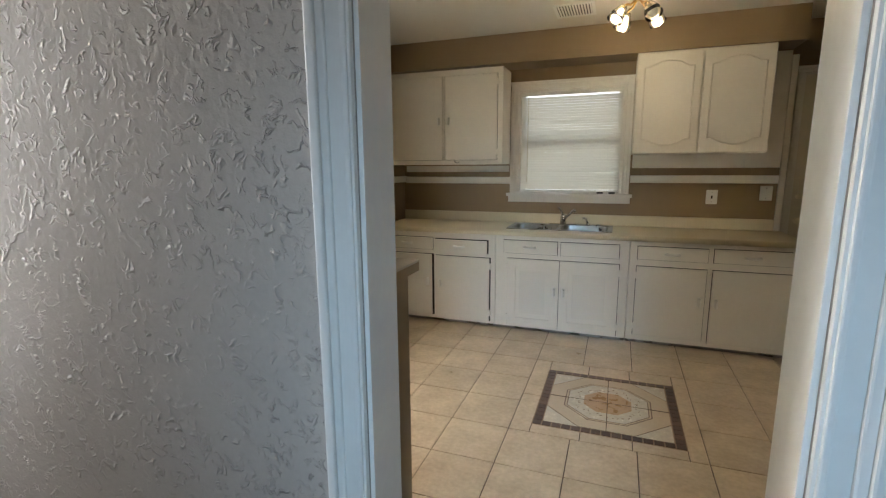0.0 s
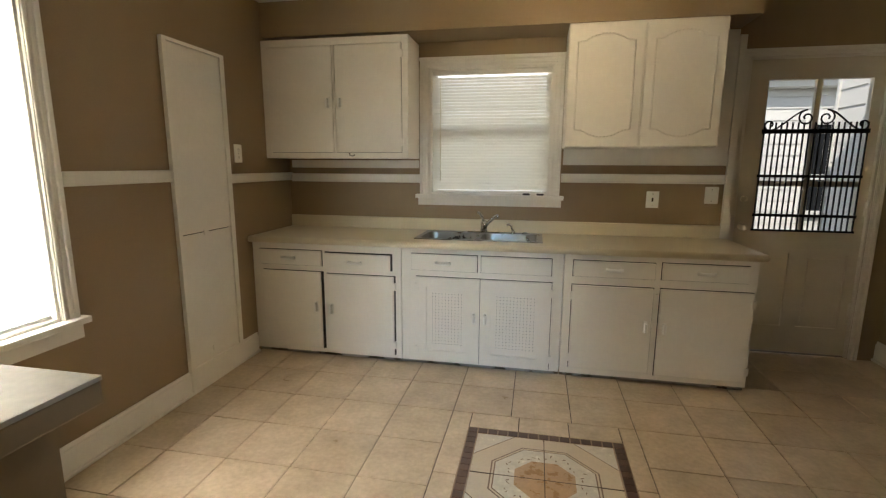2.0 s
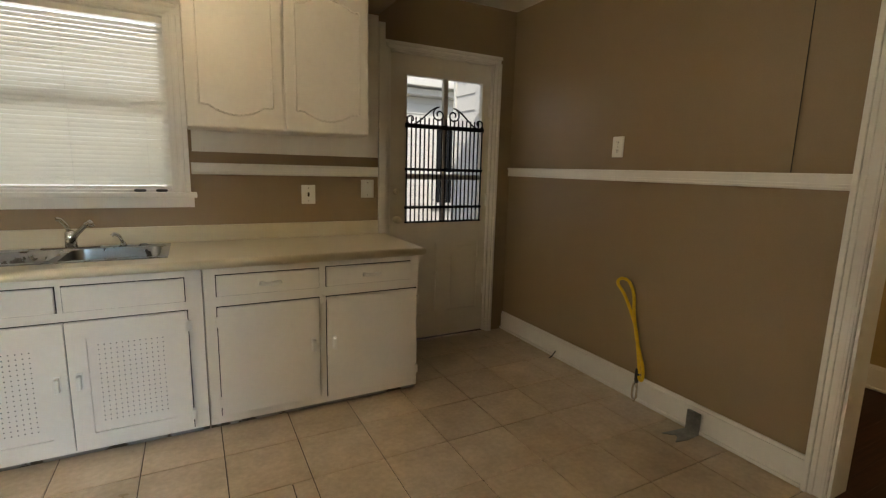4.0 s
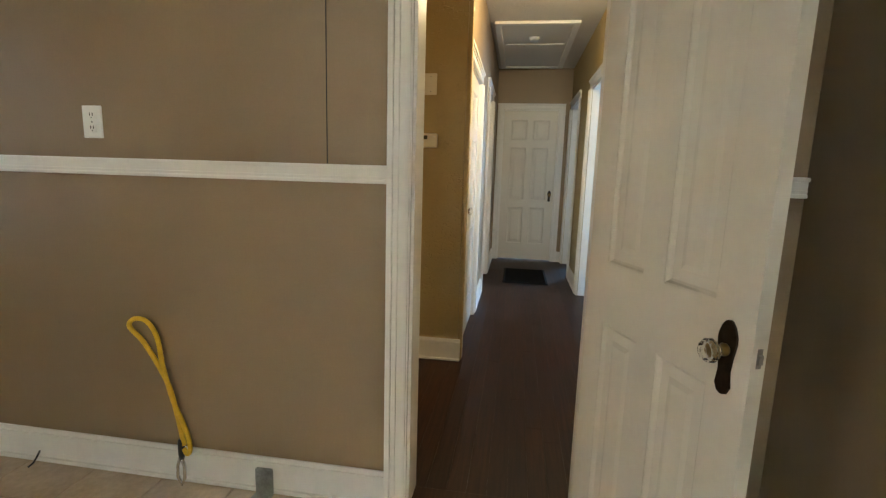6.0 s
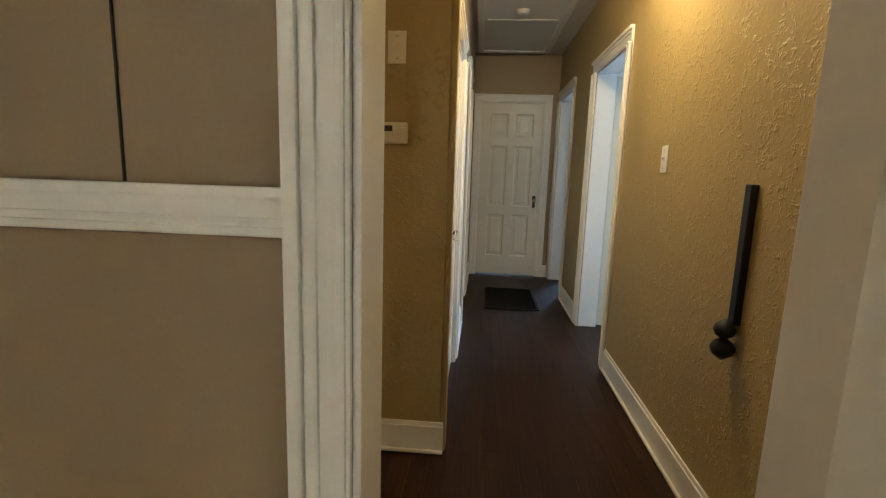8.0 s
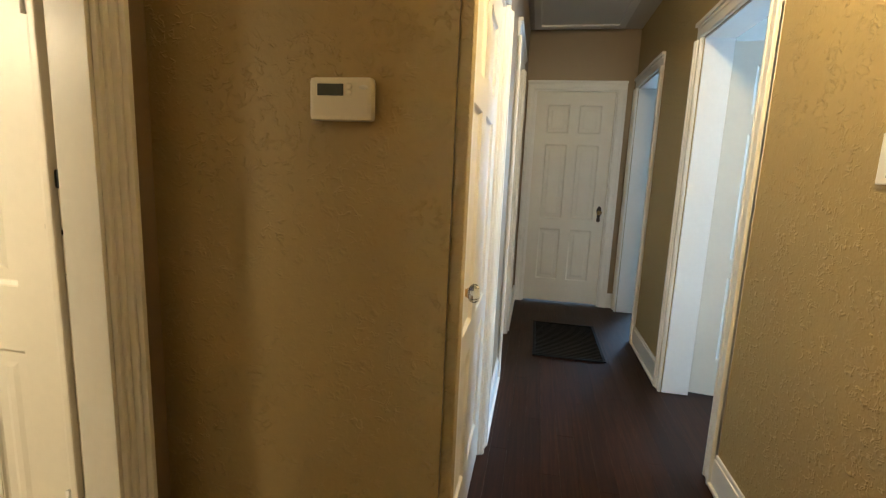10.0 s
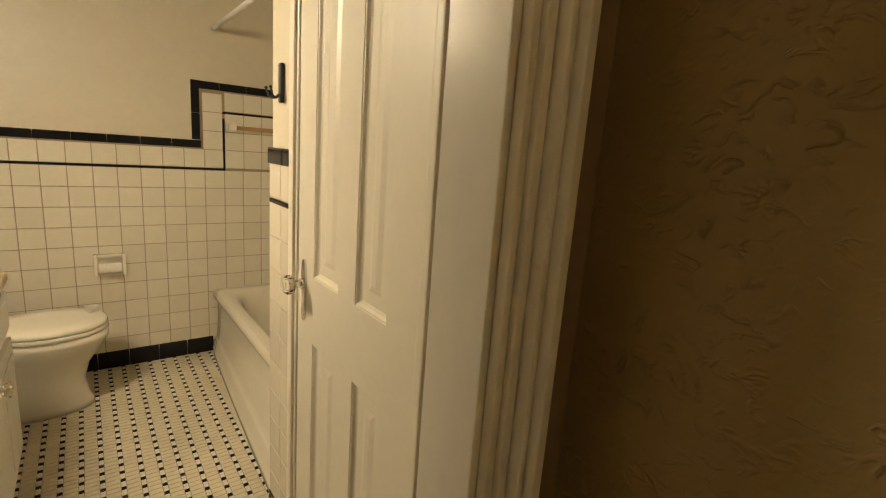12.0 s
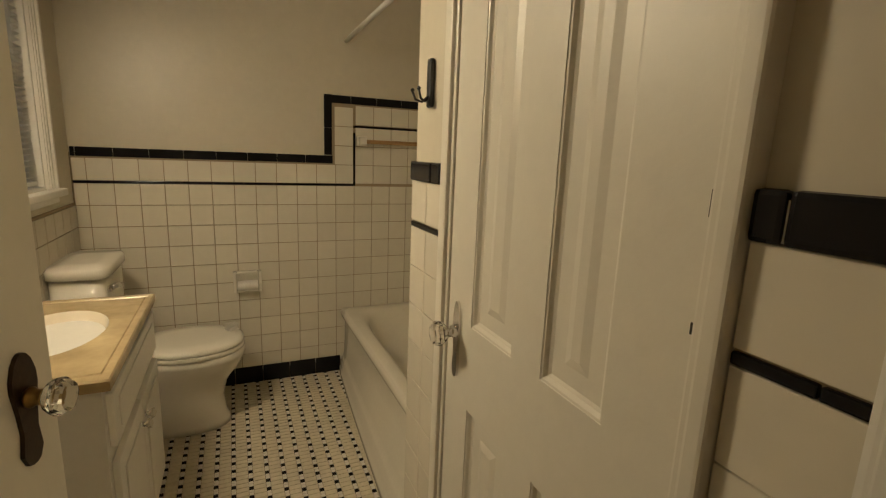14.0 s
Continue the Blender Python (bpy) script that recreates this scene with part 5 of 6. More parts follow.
d = panel_door("door_4", pose(4.122, HY1 + 0.012, 0.012), 0.926, 2.055, six_panel(0.926, 2.055), "white painted six-panel hall door, closed")
knob_set(d, 0.06, 0.0, 1.03, -1, M["brass"])
d = panel_door("door_5", pose(6.062, HY1 + 0.03, 0.012), 0.826, 2.18, six_panel(0.826, 2.18), "white painted hall door, closed")
hinge(d, 0.0, -0.03, 1.85)
d = panel_door("door_6", pose(HXE + 0.03, 2.128, 0.012, 0, 0, -90), 0.786, 2.225, six_panel(0.786, 2.225), "white painted six-panel door at the hall end")
knob_set(d, 0.725, 0.0, 1.0, -1)
d = panel_door("door_7", pose(6.10, 0.985, 0.012, 0, 0, -97), 0.85, 2.18, six_panel(0.85, 2.18), "white bedroom door standing open")
d = panel_door("door_8", pose(3.045, BY0 + 0.012, 0.012, 0, 0, math.degrees(math.atan2(0.74, 0.185))), 0.765, 2.06, four_panel(0.765, 2.06), "cream painted bathroom door standing open")
knob_set(d, 0.700, 0.0, 0.985, -1)
CDW = 0.606
cd = panel_door("door_9", pose(HX - 0.016, 3.934, 0.012, 0, 0, -90), CDW, 2.02, [(a, z0, b, z1) for z0, z1 in ((0.202, 0.808), (0.994, 1.879)) for a, b in ((0.110, 0.264), (0.352, 0.492))], "cream painted four-panel closet door, closed")
knob_set(cd, 0.050, 0.0, 0.965, -1, M["chrome"], 0.17, 0.6)
for zz in (0.35, 1.75):
    hinge(cd, CDW + 0.002, -0.006, zz)
bm = bmesh.new()
box(bm, CDW - 0.001, -0.0012, 1.290, CDW + 0.002, 0.002, 1.318)
box(bm, CDW - 0.003, -0.0012, 1.165, CDW + 0.003, 0.002, 1.178)
part("strike_marks", bm, M["gap"], cd)

# ---- hall fittings ----
th = thing("thermostat", "ivory plastic wall thermostat with a grey display", "thermostat")
bm = bmesh.new()
box(bm, 3.912, 2.417, 1.473, 3.944, 2.562, 1.565, 0.010)
part("housing", bm, M["plate"], th)
bm = bmesh.new()
box(bm, 3.9105, 2.482, 1.525, 3.9125, 2.542, 1.550, 0.001)
part("display", bm, M["lcd"], th)
for zz in (1.532, 1.545):
    bm = bmesh.new()
    lathe(bm, [(0.0065, 0), (0.0065, 0.003), (0.003, 0.004)], 14, Matrix.Translation((3.9125, 2.468, zz)) @ Matrix.Rotation(radians(-90), 4, 'Y'))
    part("button", bm, M["plate"], th)
bm = bmesh.new()
lathe(bm, [(0.010, 0), (0.010, 0.002), (0.003, 0.003)], 18, Matrix.Translation((3.9125, 2.436, 1.543)) @ Matrix.Rotation(radians(-90), 4, 'Y') @ Matrix.Diagonal((0.5, 1, 1, 1)))
part("badge", bm, M["plate_white"], th)
wall_plate("light_switch", 'x', HX - 0.004, -1, 2.472, 1.878, 0.080, 0.135, "toggle", "ivory toggle switch plate on the tan plaster", M["plate"])
wall_plate("light_switch", 'y', HY0 + 0.004, 1, 4.35, 1.455, 0.085, 0.135, "toggle", "white toggle switch on the textured hall wall")
bh = thing("wall_bracket", "dark cast-iron bracket on the textured hall wall", "bracket")
bm = bmesh.new()
box(bm, 3.49, HY0 + 0.004, 0.86, 3.53, HY0 + 0.03, 1.35, 0.004)
part("bar", bm, M["iron"], bh)
bm = bmesh.new()
for zz, r in ((0.84, 0.038), (0.77, 0.042)):
    lathe(bm, [(0.006, -r), (r * 0.8, -r * 0.5), (r, 0), (r * 0.8, r * 0.5), (0.006, r)], 18, Matrix.Translation((3.51, HY0 + 0.045, zz)))
part("finial", bm, M["iron"], bh)
fl = vent("floor_register", pose(6.46, 1.455, 0.006), 0.87, 0.545, 26, M["grille"], "dark metal return-air grille in the hall floor")
at = thing("attic_hatch", "white painted attic hatch with a centre batten", "hatch", kind="structure")
bm = bmesh.new()
box(bm, 5.95, 1.41, HZ - 0.012, 7.90, 2.13, HZ - 0.001)
part("panel", bm, M["ceil"], at)
bm = bmesh.new()
for a, b, c, e in ((5.88, 5.95, 1.345, 2.195), (7.90, 7.97, 1.345, 2.195), (5.95, 7.90, 1.345, 1.41), (5.95, 7.90, 2.13, 2.195)):
    box(bm, a, c, HZ - 0.03, b, e, HZ - 0.001, 0.004)
part("frame", bm, M["white"], at)
bm = bmesh.new()
box(bm, 6.70, 1.44, HZ - 0.024, 6.74, 2.10, HZ - 0.012, 0.003)
part("batten", bm, M["white"], at)
sm = thing("smoke_detector", "small white smoke detector on the attic hatch", "smoke detector", pose(6.45, 1.78, HZ - 0.012))
bm = bmesh.new()
lathe(bm, [(0.03, -0.036), (0.05, -0.03), (0.058, -0.012), (0.06, 0)], 24)
part("housing", bm, M["plate_white"], sm)
vent("ceiling_vent", pose(4.75, 2.12, HZ - 0.001, 180, 0, 0), 0.50, 0.60, 14, M["plate_white"], "white return-air ceiling vent in the hall")
hl = thing("ceiling_light", "frosted glass ceiling lamp in the hall", "ceiling light", pose(4.20, 1.58, HZ))
bm = bmesh.new()
lathe(bm, [(0.10, -0.02), (0.105, -0.001)], 28)
part("canopy", bm, M["brass"], hl)

# ---- bathroom ----
TS = 0.108
bm = bmesh.new()
box(bm, -TS / 2 + 0.0016, -0.006, -TS / 2 + 0.0016, TS / 2 - 0.0016, 0, TS / 2 - 0.0016, 0.002)
TILE = mesh_of("tile", bm, M["bath_tile"])
bm = bmesh.new()
box(bm, -0.075, -0.009, -0.022, 0.075, 0, 0.022, 0.006)
CAP = mesh_of("cap_tile", bm, M["black_tile"])
bm = bmesh.new()
box(bm, -0.075, -0.0065, -0.0065, 0.075, 0, 0.0065, 0.002)
LINER = mesh_of("liner_tile", bm, M["black_tile"])
bm = bmesh.new()
box(bm, -0.0745, -0.010, -0.050, 0.0745, 0, 0.050, 0.004)
BASE = mesh_of("base_tile", bm, M["black_tile"])

# tile bed and pieces on the far wall
tw = thing("wall_tile_far", "cream glazed square wall tile with black bands", "tile", kind="structure")
bm = bmesh.new()
box(bm, BX0 + 0.002, BY1 - 0.006, 0.0, 4.02, BY1 - 0.001, 1.30)
box(bm, 4.02, BY1 - 0.006, 0.0, 4.855, BY1 - 0.001, 1.64)
part("bed", bm, M["bath_grout"], tw)
FY_ = BY1 - 0.006
zrows = [1.155 - TS * (k + 0.5) for k in range(10)]
for z in zrows:
    if z < 0.11:
        continue
    k = 0
    while 4.15 - TS * (k + 0.5) > BX0 + 0.03:
        piece("tile", TILE, tw, (4.15 - TS * (k + 0.5), FY_, z))
        k += 1
    for k in range(6):
        piece("tile", TILE, tw, (4.15 + TS * (k + 0.5), FY_, z))
k = 0
while 4.15 - TS * (k + 0.5) > BX0 + 0.03:
    piece("tile", TILE, tw, (4.15 - TS * (k + 0.5), FY_, 1.168 + TS / 2))
    k += 1
for j in range(4):
    z = 1.168 + TS * (j + 0.5)
    if j and z < 1.62:
        piece("tile", TILE, tw, (4.15 - TS * 0.5 - 0.006, FY_, z))
    for k in range(6):
        if z < 1.60:
            piece("tile", TILE, tw, (4.156 + TS * (k + 0.5), FY_, z + (0.012 if j == 3 else 0)))
left_end = 4.15 - 12 * TS
cut = left_end - BX0 - 0.008
bm = bmesh.new()
box(bm, -cut / 2 + 0.0016, -0.006, -TS / 2 + 0.0016, cut / 2 - 0.0016, 0, TS / 2 - 0.0016, 0.002)
CUT = mesh_of("tile", bm, M["bath_tile"])
for z in [q for q in zrows if q > 0.11] + [1.168 + TS / 2]:
    piece("tile", CUT, tw, (left_end - cut / 2, FY_, z))
bm = bmesh.new()
box(bm, BX0 + 0.008, FY_ - 0.009, 1.283, 2.8165, FY_, 1.327, 0.005)
part("cap_tile", bm, M["black_tile"], tw)
for k in range(8):
    piece("cap_tile", CAP, tw, (3.95 - 0.151 * (k + 0.0) - 0.0, FY_, 1.305))
for k in range(2):
    piece("cap_tile", CAP, tw, (4.000, FY_, 1.405 + 0.151 * k), (0, radians(90), 0))
piece("cap_tile", CAP, tw, (4.000, FY_ - 0.001, 1.588), (0, radians(90), 0))
for k in range(5):
    piece("cap_tile", CAP, tw, (4.055 + 0.151 * k, FY_, 1.640))
for k in range(9):
    piece("liner_tile", LINER, tw, (4.08 - 0.151 * k, FY_, 1.161))
for k in range(2):
    piece("liner_tile", LINER, tw, (4.15, FY_ - 0.0005, 1.235 + 0.151 * k), (0, radians(90), 0))
for k in range(5):
    piece("liner_tile", LINER, tw, (4.22 + 0.151 * k, FY_, 1.495))
for k in range(8):
    piece("base_tile", BASE, tw, (3.99 - 0.151 * k, FY_, 0.054))

# tile on the left wall, below the window
tl = thing("wall_tile_window", "cream glazed wall tile below the bathroom window", "tile", kind="structure")
bm = bmesh.new()
box(bm, BX0 + 0.001, BY0 + 0.01, 0.0, BX0 + 0.006, BY1 - 0.007, 1.06)
part("bed", bm, M["bath_grout"], tl)
for j in range(10):
    z = 1.05 - TS * (j + 0.5)
    for k in range(9):
        if z > 0.1:
            piece("tile", TILE, tl, (BX0 + 0.006, BY1 - 0.012 - TS * (k + 0.5), z), (0, 0, radians(90)))
for k in range(6):
    piece("base_tile", BASE, tl, (BX0 + 0.006, BY1 - 0.09 - 0.151 * k, 0.054), (0, 0, radians(90)))


def side_tile(name, ends, caps, liners, label):
    """Tile strip on the wall beside the closet door; the joints of tiles, caps and liners run along y."""
    t = thing(name, label, "tile", kind="structure")
    bm = bmesh.new()
    box(bm, HX - 0.006, ends[0], 0.0, HX - 0.001, ends[-1], 1.305)
    part("bed", bm, M["bath_grout"], t)
    rz = (0, 0, radians(-90))

    def course(kind, joints, zs, half, proud, bevel, material, gap):
        for y0, y1 in zip(joints, joints[1:]):
            w = y1 - y0
            bm = bmesh.new()
            box(bm, -w / 2 + gap, -proud, -half, w / 2 - gap, 0.002, half, bevel)
            me = mesh_of(kind, bm, material)
            for z in zs:
                piece(kind, me, t, (HX - 0.006, (y0 + y1) / 2, z), rz)

    rows = [1.232] + [1.162 - TS * (j + 0.5) for j in range(10) if 1.162 - TS * (j + 0.5) > 0.11]
    course("tile", ends, rows, TS / 2 - 0.001, 0.006, 0.002, M["bath_tile"], 0.001)
    bm = bmesh.new()
    box(bm, HX - 0.0150, ends[0], 1.288, HX - 0.001, ends[-1] - 0.004, 1.326)
    part("cap_bed", bm, M["pale_grout"], t, "pale grout behind the cap tiles")
    course("cap_tile", caps, [1.310], 0.025, 0.013, 0.006, M["black_tile"], 0.0006)
    course("liner_tile", liners, [1.169], 0.0065, 0.0065, 0.002, M["black_tile"], 0.0010)
    course("base_tile", ends, [0.054], 0.05, 0.010, 0.004, M["black_tile"], 0.0008)
    return t


side_tile("wall_tile_pilaster", (4.012, 4.106, 4.213), (4.012, 4.070, 4.213), (4.012, 4.213), "cream glazed tile pilaster with black cap beside the tub")
side_tile("wall_tile_entry", (BY0 + 0.018, 3.158, 3.288), (BY0 + 0.018, 3.256, 3.288), (BY0 + 0.018, 3.209, 3.288), "cream glazed tile strip with black cap beside the closet door")

# basket floor: wide cream bricks between columns of small white and black pieces
PX, PYY = 0.0655, 0.027
bw, bb, bs = bmesh.new(), bmesh.new(), bmesh.new()


def slab(b, x0, y0, x1, y1, h=0.0025):
    v = [b.verts.new(p) for p in ((x0, y0, -0.004), (x1, y0, -0.004), (x1, y1, -0.004), (x0, y1, -0.004), (x0 + 0.0006, y0 + 0.0006, h), (x1 - 0.0006, y0 + 0.0006, h), (x1 - 0.0006, y1 - 0.0006, h), (x0 + 0.0006, y1 - 0.0006, h))]
    for f in ((4, 5, 6, 7), (0, 1, 5, 4), (1, 2, 6, 5), (2, 3, 7, 6), (3, 0, 4, 7)):
        b.faces.new([v[i] for i in f])


x = BX0 + 0.012
col = 0
while x < 4.12:
    y = BY0 + 0.002
    row = 0
    while y < BY1 - 0.012:
        slab(bw, x, y, x + 0.046, y + PYY - 0.0022)
        if row % 2 == col % 2:
            slab(bb, x + 0.0472, y + 0.0035, x + 0.0645, y + 0.0225)
        else:
            slab(bs, x + 0.0475, y - 0.0030, x + 0.064, y + PYY / 2 - 0.0008)
            slab(bs, x + 0.0475, y + PYY / 2 + 0.0004, x + 0.064, y + PYY + 0.0025)
        y += PYY
        row += 1
    x += PX
    col += 1
fm = thing("bathroom_floor_mosaic", "cream and black unglazed mosaic floor", "floor", kind="structure")
tagged(part("cream_pieces", bw, M["floor_cream"], fm), kind="stuff")
tagged(part("white_pieces", bs, M["floor_white"], fm), kind="stuff")
tagged(part("black_pieces", bb, M["black_tile"], fm), kind="stuff")

# bathtub
tb = thing("bathtub", "white enamelled built-in bathtub with a stepped apron", "bathtub")
TX0, TX1, TY0, TY1, TZ = 4.070, 4.852, 4.222, BY1 - 0.014, 0.415
bm = bmesh.new()
cx, cy = (TX0 + TX1) / 2, (TY0 + TY1) / 2
rx, ry = (TX1 - TX0) / 2, (TY1 - TY0) / 2
loft(bm, [oval(cx, cy, z, rx * a, ry * b, 48, pw) for z, a, b, pw in (
    (TZ - 0.045, 0.99, 1.0, 24), (TZ - 0.016, 0.99, 1.0, 24), (TZ - 0.004, 0.975, 0.995, 22), (TZ, 0.95, 0.985, 18), (TZ - 0.001, 0.84, 0.90, 7), (TZ - 0.008, 0.80, 0.88, 6), (TZ - 0.030, 0.765, 0.86, 5), (TZ - 0.15, 0.70, 0.80, 4), (TZ - 0.30, 0.62, 0.72, 4), (TZ - 0.335, 0.5, 0.6, 3.5), (TZ - 0.34, 0.1, 0.1, 2))], cap=False)
part("basin", bm, M["tub"], tb)
bm = bmesh.new()
rings = []
for k in range(15):
    f = k / 14
    y = TY0 + (TY1 - TY0) * f
    out = 0.098 * (1 - f) ** 0.8 - 0.006
    rings.append([(TX0 + a, y, z) for a, z in (
        (0.06, TZ - 0.004), (0.016, TZ - 0.004), (0.004, TZ - 0.012), (-0.003, TZ - 0.030), (0.002, TZ - 0.052), (0.018, TZ - 0.068), (0.024, TZ - 0.085), (0.022 - out * 0.25, 0.24), (0.014 - out * 0.7, 0.13),
        (0.008 - out * 0.85, 0.100), (-out * 0.86, 0.094), (-out * 0.9, 0.070), (-0.008 - out * 0.92, 0.063), (-0.008 - out * 0.95, 0.040), (-0.016 - out * 0.97, 0.034), (-0.016 - out, 0.002), (0.06, 0.002))])
loft(bm, rings)
part("apron", bm, M["tub"], tb)
bm = bmesh.new()
pts = [(4.105, y, 1.957) for y in (BY1 - 0.004, 5.2, 4.6, 4.216)]
tube(bm, pts, 0.012, 14)
rod = solid("shower_rod", bm, M["plate_white"], "white shower curtain rod across the tub", "rod")

# towel bar over the tub
tr = thing("towel_bar", "wooden towel bar in white ceramic posts", "towel bar")
for xx in (4.19, 4.74):
    bm = bmesh.new()
    box(bm, xx - 0.032, FY_ - 0.03, 1.385, xx + 0.032, FY_ - 0.006, 1.445, 0.006)
    box(bm, xx - 0.022, FY_ - 0.062, 1.392, xx + 0.022, FY_ - 0.028, 1.436, 0.008)
    part("post", bm, M["porcelain"], tr)
bm = bmesh.new()
box(bm, 4.20, FY_ - 0.054, 1.401, 4.73, FY_ - 0.036, 1.424, 0.004)
part("bar", bm, M["wood"], tr)

# paper holder
ph = thing("toilet_paper_holder", "white recessed ceramic toilet paper holder", "paper holder")
bm = bmesh.new()
a0, a1, z0, z1 = 3.475, 3.622, 0.562, 0.682
for u0, u1, e, f in ((a0, a0 + 0.018, z0, z1), (a1 - 0.018, a1, z0, z1), (a0 + 0.018, a1 - 0.018, z1 - 0.018, z1), (a0 + 0.018, a1 - 0.018, z0, z0 + 0.014)):
    box(bm, u0, FY_ - 0.045, e, u1, FY_ - 0.006, f, 0.006)
box(bm, a0 + 0.018, FY_ - 0.010, z0 + 0.014, a1 - 0.018, FY_ - 0.007, z1 - 0.018)
part("frame", bm, M["porcelain"], ph)
bm = bmesh.new()
lathe(bm, [(0.026, -0.052), (0.027, -0.05), (0.027, 0.05), (0.026, 0.052)], 22, Matrix.Translation(((a0 + a1) / 2, FY_ - 0.036, 0.602)) @ Matrix.Rotation(radians(90), 4, 'Y'))
part("paper_roll", bm, M["paper"], ph)

# toilet: tank to the left wall, bowl facing the tub
tt = thing("toilet", "white porcelain toilet with its lid closed", "toilet", pose(0, 0, 0))
TYC = 5.435
bm = bmesh.new()
secs = [(0.004, 3.25, 0.190, 0.115), (0.03, 3.25, 0.185, 0.110), (0.06, 3.245, 0.176, 0.104), (0.15, 3.243, 0.168, 0.102), (0.23, 3.250, 0.182, 0.120), (0.30, 3.270, 0.214, 0.154), (0.36, 3.284, 0.232, 0.177), (0.395, 3.286, 0.234, 0.183)]
loft(bm, [oval(xc, TYC, z, a, b, 36, 2.3) for z, xc, a, b in secs])
part("bowl", bm, M["porcelain"], tt)
bm = bmesh.new()
loft(bm, [oval(3.284, TYC, z, a * 0.95, b, 36, 2.2) for z, a, b in ((0.397, 0.240, 0.186), (0.402, 0.246, 0.190), (0.416, 0.246, 0.190), (0.420, 0.240, 0.186))])
part("seat", bm, M["porcelain"], tt)
bm = bmesh.new()
loft(bm, [oval(3.282, TYC, z, a * 0.95, b, 36, 2.2) for z, a, b in ((0.421, 0.238, 0.184), (0.427, 0.246, 0.190), (0.440, 0.244, 0.188), (0.449, 0.225, 0.170), (0.452, 0.15, 0.11))])
part("lid", bm, M["porcelain"], tt)
bm = bmesh.new()
loft(bm, [oval(2.905, TYC, z, 0.100, b, 40, 6.5) for z, b in ((0.36, 0.15), (0.40, 0.172), (0.60, 0.186), (0.805, 0.192))])
box(bm, 2.86, TYC - 0.11, 0.30, 3.12, TYC + 0.11, 0.375, 0.02)
part("tank", bm, M["porcelain"], tt)
bm = bmesh.new()
loft(bm, [oval(2.908, TYC, z, a, b, 40, 5.5) for z, a, b in ((0.806, 0.104, 0.198), (0.812, 0.112, 0.208), (0.842, 0.112, 0.208), (0.854, 0.104, 0.198), (0.859, 0.05, 0.11))])
part("tank_lid", bm, M["porcelain"], tt)
bm = bmesh.new()
lathe(bm, [(0.014, 0), (0.014, 0.012), (0.008, 0.016)], 14, Matrix.Translation((3.004, TYC - 0.15, 0.755)) @ Matrix.Rotation(radians(90), 4, 'Y'))
tube(bm, [(3.018, TYC - 0.15, 0.762), (3.030, TYC - 0.12, 0.762), (3.034, TYC - 0.05, 0.748)], 0.012, 10)
part("flush_lever", bm, M["chrome"], tt)
bm = bmesh.new()
tube(bm, [(2.80, TYC - 0.14, 0.16), (2.84, TYC - 0.15, 0.16), (2.87, TYC - 0.17, 0.24), (2.88, TYC - 0.15, 0.34)], 0.006)
part("supply_hose", bm, M["steel"], tt)
bm = bmesh.new()
rnd = random.Random(5)
grid = [[bm.verts.new((3.425 + 0.022 * i + rnd.uniform(-0.005, 0.005), TYC + 0.02 + 0.016 * j + rnd.uniform(-0.004, 0.004), 0.4535 + rnd.uniform(0.0, 0.016))) for j in range(8)] for i in range(4)]
for i in range(3):
    for j in range(7):
        bm.faces.new((grid[i][j], grid[i + 1][j], grid[i + 1][j + 1], grid[i][j + 1]))
bmesh.ops.solidify(bm, geom=bm.faces[:], thickness=0.0012)
solid("paper_wrapper", bm, M["paper"], "crumpled plastic wrapper on the toilet lid", "wrapper")

# vanity
vn = thing("vanity_cabinet", "white painted bathroom vanity cabinet with two doors", "cabinet")
VX1, VY0, VY1, VZ = 3.185, 4.285, 4.985, 0.772
bm = bmesh.new()
box(bm, BX0 + 0.013, VY0, 0.07, VX1, VY1, VZ)
box(bm, BX0 + 0.013, VY0 + 0.005, 0.003, VX1 - 0.04, VY1 - 0.005, 0.07)
part("body", bm, M["white"], vn)
ym = (VY0 + VY1) / 2
for a, b, hs in ((VY0 + 0.02, ym - 0.003, 1), (ym + 0.003, VY1 - 0.02, -1)):
    bm = bmesh.new()
    box(bm, VX1 + 0.001, a, 0.10, VX1 + 0.019, b, 0.56, 0.004)
    box(bm, VX1 + 0.0185, a + 0.05, 0.15, VX1 + 0.024, b - 0.05, 0.51, 0.005)
    dd = part("door", bm, M["white"], vn)
    bm = bmesh.new()
    lathe(bm, [(0.008, 0), (0.008, 0.012), (0.016, 0.018), (0.015, 0.026), (0.005, 0.03)], 18, Matrix.Translation((VX1 + 0.019, (b - 0.03 if hs > 0 else a + 0.03), 0.49)) @ Matrix.Rotation(radians(90), 4, 'Y'))
    part("knob", bm, M["crystal"], dd)
bm = bmesh.new()
box(bm, VX1 + 0.001, VY0 + 0.02, 0.60, VX1 + 0.019, VY1 - 0.02, 0.745, 0.004)
box(bm, VX1 + 0.0185, VY0 + 0.07, 0.63, VX1 + 0.023, VY1 - 0.07, 0.715, 0.004)
part("drawer_front", bm, M["white"], vn)
vt = thing("washbasin", "tan cultured marble vanity top with an oval cream basin", "vanity top")
bcx, bcy, brx, bry = 2.995, 4.645, 0.135, 0.205
bm = bmesh.new()
n = 48
outer = []
